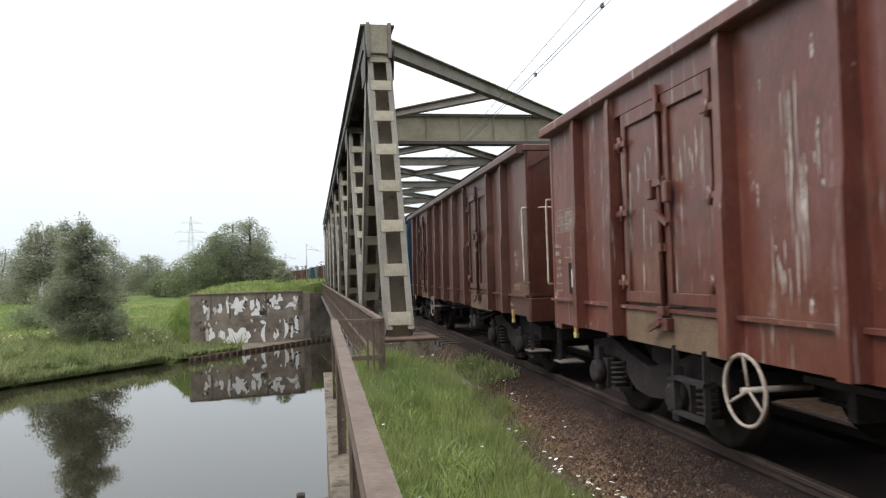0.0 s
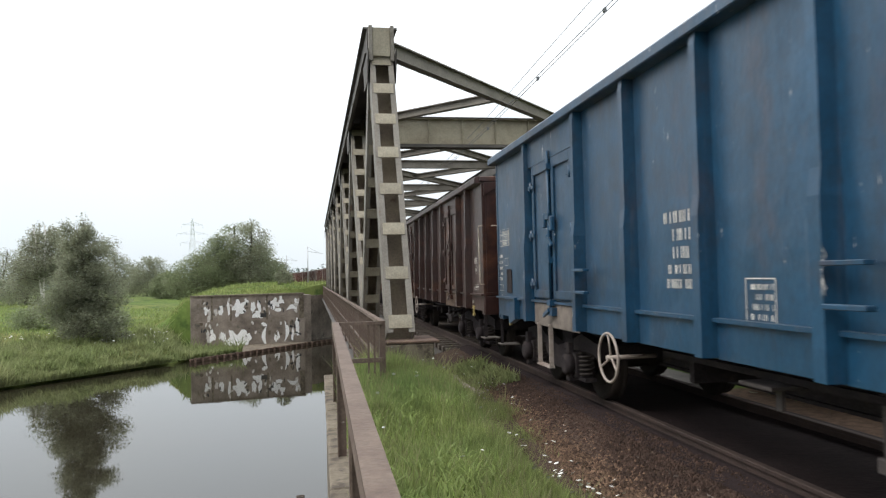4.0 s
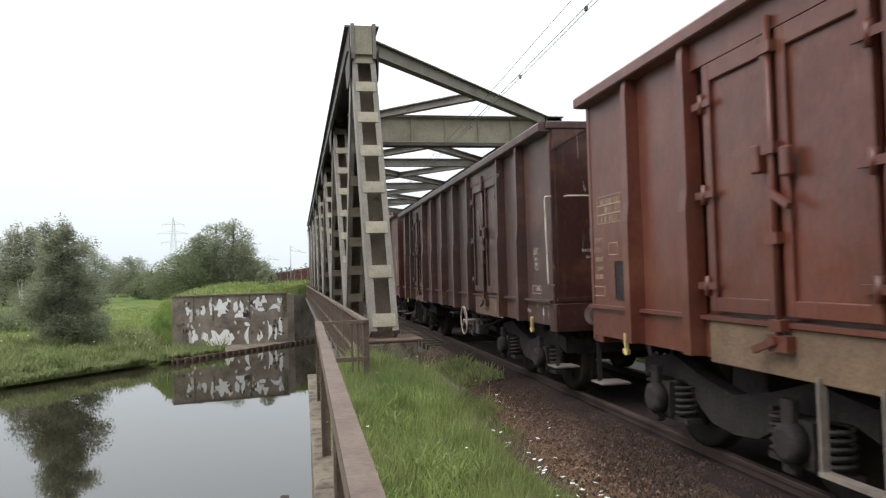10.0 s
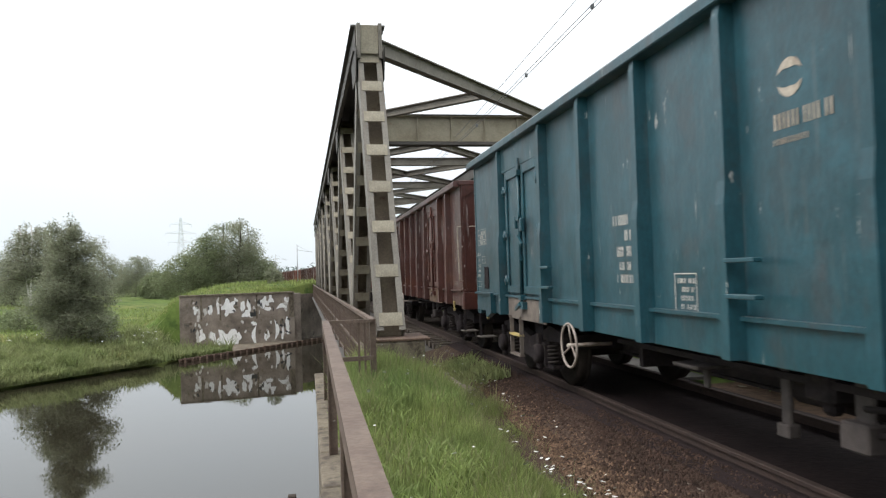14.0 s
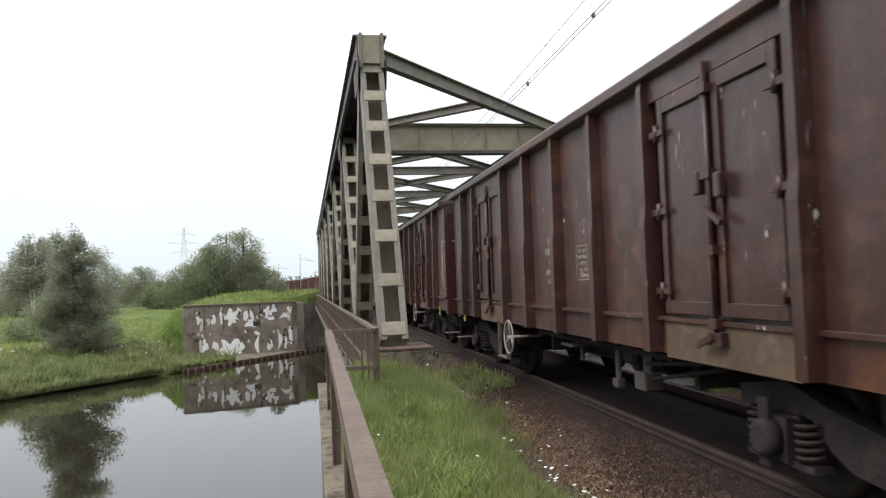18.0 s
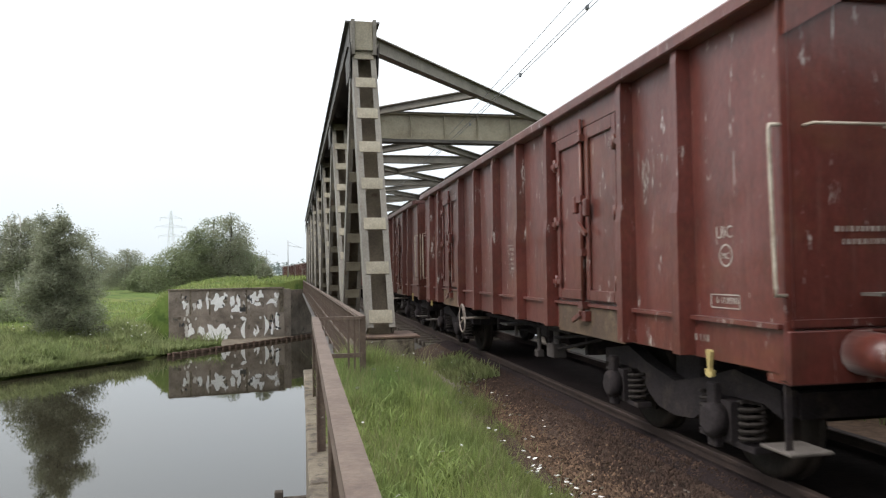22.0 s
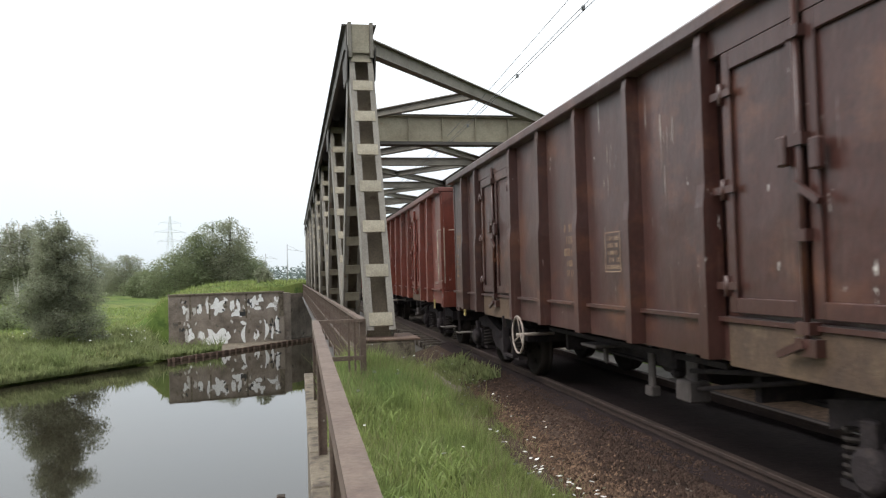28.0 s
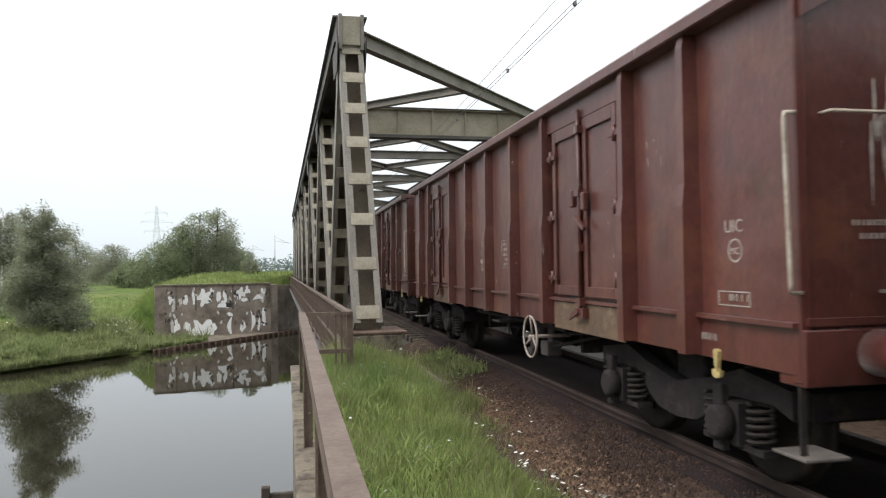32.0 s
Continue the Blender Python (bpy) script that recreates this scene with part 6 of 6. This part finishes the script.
# for each wagon: colour, streaks, chips, brake wheel place or None, stirrup place or None, lettering pale or faded, description
CONSIST = [
    ((0.169, 0.052, 0.037), 0.9, 0.5, 2.2, 3.05, 0, "red-brown open wagon with long white streaks down its sides"),
    ((0.117, 0.041, 0.028), 0.1, 0.0, 1.85, None, 1, "brown open wagon with faded tan markings"),
    ((0.010, 0.070, 0.145), 0.0, 0.2, -1.9, 4.1, 0, "bright blue open wagon with fresh white markings"),
    ((0.010, 0.068, 0.140), 0.0, 0.3, 2.2, 4.2, 0, "bright blue open wagon with a white hooked step"),
    ((0.055, 0.026, 0.021), 0.0, 0.0, 2.2, None, 0, "dark grey-brown open wagon with white markings"),
    ((0.132, 0.043, 0.031), 0.1, 0.0, -1.9, None, 0, "red-brown open wagon, paint dull and even"),
    ((0.072, 0.029, 0.023), 0.0, 0.1, 2.2, 2.9, 1, "dark brown open wagon with a pale brake wheel"),
    ((0.160, 0.048, 0.029), 0.0, 0.0, 2.2, 2.85, 1, "orange-brown rusty open wagon"),
    ((0.070, 0.030, 0.025), 0.35, 0.2, -1.9, 3.9, 0, "dark brown open wagon with white chalk streaks"),
    ((0.118, 0.042, 0.031), 0.0, 0.1, 2.2, 3.95, 0, "brown open wagon with a yellow triangle on its side"),
    ((0.020, 0.098, 0.128), 0.1, 0.3, 2.2, 4.25, 0, "teal blue open wagon with a pale round emblem"),
    ((0.119, 0.047, 0.037), 0.8, 0.3, 2.2, None, 0, "brown open wagon with white streaks on one end"),
    ((0.151, 0.062, 0.047), 0.0, 0.1, 2.2, None, 0, "pale red-brown open wagon with patched paint"),
    ((0.062, 0.024, 0.020), 0.1, 0.1, 2.2, 2.75, 0, "dark red-brown open wagon with a white paper label"),
    ((0.081, 0.031, 0.026), 0.15, 0.1, -1.9, None, 1, "dark brown open wagon with a bent door stay"),
    ((0.127, 0.048, 0.034), 0.0, 0.1, -1.9, 4.0, 1, "brown open wagon with rusty orange smears"),
    ((0.169, 0.048, 0.037), 0.1, 0.9, 2.2, None, 0, "red open wagon with flaking white-speckled paint"),
    ((0.146, 0.051, 0.037), 0.0, 0.1, -1.9, 3.2, 0, "red-brown open wagon with small white markings"),
    ((0.159, 0.056, 0.039), 0.0, 0.0, -1.9, 2.5, 0, "light brown open wagon with pale markings"),
    ((0.119, 0.048, 0.036), 0.0, 0.1, -1.9, None, 1, "brown open wagon with orange markings"),
    ((0.077, 0.034, 0.028), 0.1, 0.1, 2.2, 2.85, 1, "dark grey-brown open wagon with a white smear on its end"),
    ((0.240, 0.066, 0.043), 0.1, 0.1, 1.8, None, 0, "orange-red open wagon with a white chalk mark"),
    ((0.137, 0.047, 0.034), 0.05, 0.1, -1.9, 3.1, 1, "brown open wagon with cream grab rails"),
    ((0.137, 0.045, 0.036), 0.15, 0.1, -1.9, None, 0, "red-brown open wagon with white ladder-like marks"),
    ((0.119, 0.047, 0.036), 0.0, 0.1, 2.4, None, 0, "brown open wagon with dull paint"),
    ((0.146, 0.050, 0.036), 0.1, 0.1, -2.5, None, 0, "red-brown open wagon with dull paint"),
    ((0.109, 0.043, 0.034), 0.0, 0.1, 2.4, None, 0, "dark brown open wagon with dull paint"),
    ((0.137, 0.047, 0.036), 0.0, 0.1, 2.4, None, 1, "brown open wagon at the end of the train"),
]
# the train: places of the couplings, slowly braking
LONG = {3: 1.135, 9: 1.135, 10: 1.135}
SPARE = {1: -0.12, 3: -0.14, 9: 0.11, 10: 0.11, 21: 0.38}
GAP0, SPEED, BRAKE = 9.310, 10.2082, 0.00583


def build_train():
    skins = [paint("wagon_paint", c[0], k + 1, c[2], c[1]) for k, c in enumerate(CONSIST)]
    first, sets = build_wagon(skins[0])
    longer, sets_long = build_wagon(skins[3], LONG[3])
    wagons, wheelsets = [], []
    for k in range(len(CONSIST)):
        source = longer if k in LONG else first
        w = source if k in (0, 3) else copy_thing(source, Matrix.Identity(4))
        wagons.append(w)
    for k, w in enumerate(wagons):
        spec, f = CONSIST[k], LONG.get(k, 1.0)
        tagged(w, spec[6])
        for o in w.children_recursive:
            if o.material_slots[0].material in (skins[0], skins[3]) and k not in (0, 3):
                o.material_slots[0].link = "OBJECT"
                o.material_slots[0].material = skins[k]
            if o.name.startswith("wheelset"):
                wheelsets.append(o)
            if o.name.startswith("door_sill") and k in (2, 3, 10):
                o.material_slots[0].link = "OBJECT"
                o.material_slots[0].material = STEP_DULL
        if spec[3] is not None:
            hand_wheel(w, spec[3] * f, *((0.205, 2) if k in (17, 22) else (0.24, 3)))
        if spec[4] is not None:
            iron = WHEEL_PALE if k == 3 else STEP_DULL if k % 2 or k == 10 else UNDER
            stirrup(w, spec[4] * f, iron, YELLOW if k == 10 else iron if k in (0, 5, 9) else None)
        lettering(w, 100 + k, (LETTER if k in (2, 3, 4, 5, 10) else LETTER_WORN, LETTER_TAN)[spec[5]], f, k in (2, 3, 4, 5, 10))
    # grab rails at the leading ends only, but for a few wagons
    for k, w in enumerate(wagons):
        for o in [o for o in w.children if o.name.startswith(("handrail", "end_handrail"))]:
            near = sum(v.co.y for v in o.data.vertices) < 0
            extra = o.name.startswith("end")
            if (near and extra and k not in (17, 21)) or (not near and (extra or k not in (0, 12, 16, 21))):
                bpy.data.objects.remove(o)
    # white paint run down the sides: middle, top, spread, number, length of the runs
    runs = {0: ((1.75, 2.8, 0.07, 14, 0.9), (1.5, 2.5, 0.08, 9, 0.35), (1.85, 1.75, 0.06, 8, 0.3), (3.0, 2.7, 0.25, 12, 0.4), (3.8, 2.8, 0.2, 14, 0.55), (3.65, 2.0, 0.2, 8, 0.3), (5.65, 2.7, 0.1, 9, 0.8), (-0.6, 2.8, 0.3, 10, 0.6), (-3.4, 2.6, 0.4, 12, 0.5)),
            8: ((1.8, 2.9, 0.08, 8, 0.5), (0.6, 2.6, 0.1, 5, 0.3), (-3.2, 2.8, 0.3, 9, 0.4)),
            11: ((1.8, 2.7, 0.1, 6, 0.35), (-1.15, 2.9, 0.05, 8, 0.9), (-2.45, 2.9, 0.05, 12, 1.2), (-4.3, 2.9, 0.05, 12, 1.2), (-5.3, 2.8, 0.05, 8, 1.0), (-3.0, 2.6, 0.25, 8, 0.5), (-5.7, 2.8, 0.3, 14, 0.8)),
            13: ((-2.62, 2.3, 0.02, 9, 1.0), (-2.9, 2.75, 0.06, 5, 0.3), (-3.8, 2.85, 0.2, 7, 0.15), (1.75, 2.6, 0.05, 6, 0.4), (0.55, 2.0, 0.05, 6, 0.2), (-0.55, 2.7, 0.1, 4, 0.25)),
            16: ((5.6, 2.5, 0.25, 26, 0.14), (5.0, 2.7, 0.2, 30, 0.14), (3.9, 2.6, 0.2, 9, 0.15), (2.9, 2.6, 0.3, 30, 0.16), (1.7, 2.6, 0.3, 26, 0.16), (-0.6, 2.7, 0.3, 12, 0.12), (-4.7, 2.6, 0.12, 30, 0.2)),
            20: ((-0.6, 2.8, 0.05, 5, 0.5), (-1.7, 2.9, 0.08, 7, 0.6)),
            23: ((-4.8, 2.6, 0.15, 6, 0.1),)}
    for k, groups in runs.items():
        rng, bm = random.Random(k + 3), bmesh.new()
        for mid, top, wide, number, drop in groups:
            for j in range(number):
                y, z, w, h = rng.gauss(mid, wide), top - abs(rng.gauss(0, 0.45 * drop + 0.1)), rng.uniform(0.003, 0.010) * (2.4 if k == 11 else 1.5 if k == 0 else 1.0), drop * rng.uniform(0.1, 0.9)
                h = min(h, z - 1.28)
                if h < 0.02:
                    continue
                x = -(SIDE + (0.026 if abs(abs(y) - 3.38) < 0.83 else 0.004))
                ring = [bm.verts.new((x, y + a * w, z - b * h)) for a, b in ((-0.4, 0.05), (0.3, 0), (0.8, 0.2), (0.45, 0.7), (0.1, 1), (-0.5, 0.75), (-0.9, 0.3))]
                bm.faces.new(ring)
        tagged(part("paint_runs", bm, LETTER_WORN, wagons[k], "white paint runs and flakes on the side"), kind="stuff")
    for k, x, top in ((11, -0.5, 2.9), (16, -0.35, 2.95), (20, -0.4, 2.8), (21, -0.15, 2.9), (23, -0.75, 2.75)):
        rng, bm = random.Random(k), bmesh.new()
        ye = -HALF_BODY * LONG.get(k, 1.0) - 0.004
        for j in range(46 if k not in (20, 23) else 22 if k == 23 else 1000):
            c, z, w, h = rng.gauss(x, 0.11 if k != 23 else 0.05), top - abs(rng.gauss(0, 0.5)), rng.uniform(0.006, 0.022), rng.uniform(0.1, 0.55)
            if k == 20:
                c, z, w, h = rng.uniform(-1.12, 0.4), rng.uniform(1.32, 2.95), rng.uniform(0.008, 0.032), rng.uniform(0.05, 0.25)
                j = j % 40
            bm.faces.new([bm.verts.new((c + a * w, ye - 0.0002 * j, z - b * h)) for a, b in ((-0.9, 0.3), (-0.5, 0.75), (0.1, 1), (0.45, 0.7), (0.8, 0.2), (0.3, 0), (-0.4, 0.05))])
        tagged(part("paint_smear", bm, LETTER if k == 20 else LETTER_WORN, wagons[k], "pale paint smear running down the end sheet"), kind="stuff")
    for k in (2, 6, 13, 0):
        y = HALF_BODY * LONG.get(k, 1.0) - 0.75
        part("paper_label", boxed((-(SIDE + 0.016), -(SIDE + 0.013), y - 0.09, y + 0.08, 1.38, 1.58)), WHITE_PAINT, wagons[k], "white paper label in the holder")
    bm = bmesh.new()
    prism(bm, [(3.82, 1.36), (3.48, 1.36), (3.52, 1.74)], "x", -(SIDE + 0.058), -(SIDE + 0.056))
    bmesh.ops.recalc_face_normals(bm, faces=bm.faces)
    part("yellow_triangle", bm, YELLOW, wagons[9], "yellow painted triangle")
    emblem(wagons[2], -1.96, 1.9, 0.24, LETTER)
    emblem(wagons[2], 1.5, 2.35, 0.36, LETTER)
    emblem(wagons[10], -1.28, 2.72, 0.24, CREAM, 3.0)
    bm = bmesh.new()
    prism(bm, [(-1.05, 2.66), (-0.84, 2.66), (-0.945, 2.87)], "y", -HALF_BODY - 0.006, -HALF_BODY - 0.004)
    bmesh.ops.recalc_face_normals(bm, faces=bm.faces)
    part("yellow_triangle", bm, YELLOW, wagons[15], "small yellow warning triangle")
    return wagons, wheelsets


WAGONS, WHEELSETS = build_train()


def rolled(t):
    """How far the train has come since the start."""
    return SPEED * t - BRAKE * t * t


def on_track(s):
    turn = math.degrees(math.atan(max(0.0, s - 66) / 800 - DRIFT))
    return pose(TRACK + bend(s), s, grade(s), math.degrees(RISE) if s < 66 else 0, 0, turn)


def motions():
    edge = GAP0 - PITCH
    for k, w in enumerate(WAGONS):
        length = PITCH + 12.94 * (LONG.get(k, 1.0) - 1) + SPARE.get(k, 0.0)
        walk(w, [(t, on_track(edge + length / 2 - rolled(t))) for t in range(0, 33)])
        edge += length
    walk(WHEELSETS[0], [(i / 15, pose(0, 0, 0, math.degrees(rolled(i / 15) / 0.46), 0, 0)) for i in range(0, 481)])
    keys = WHEELSETS[0].animation_data
    for w in WHEELSETS[1:]:
        w.rotation_mode = "QUATERNION"
        got = w.animation_data_create()
        got.action, got.action_slot = keys.action, keys.action_slot


motions()
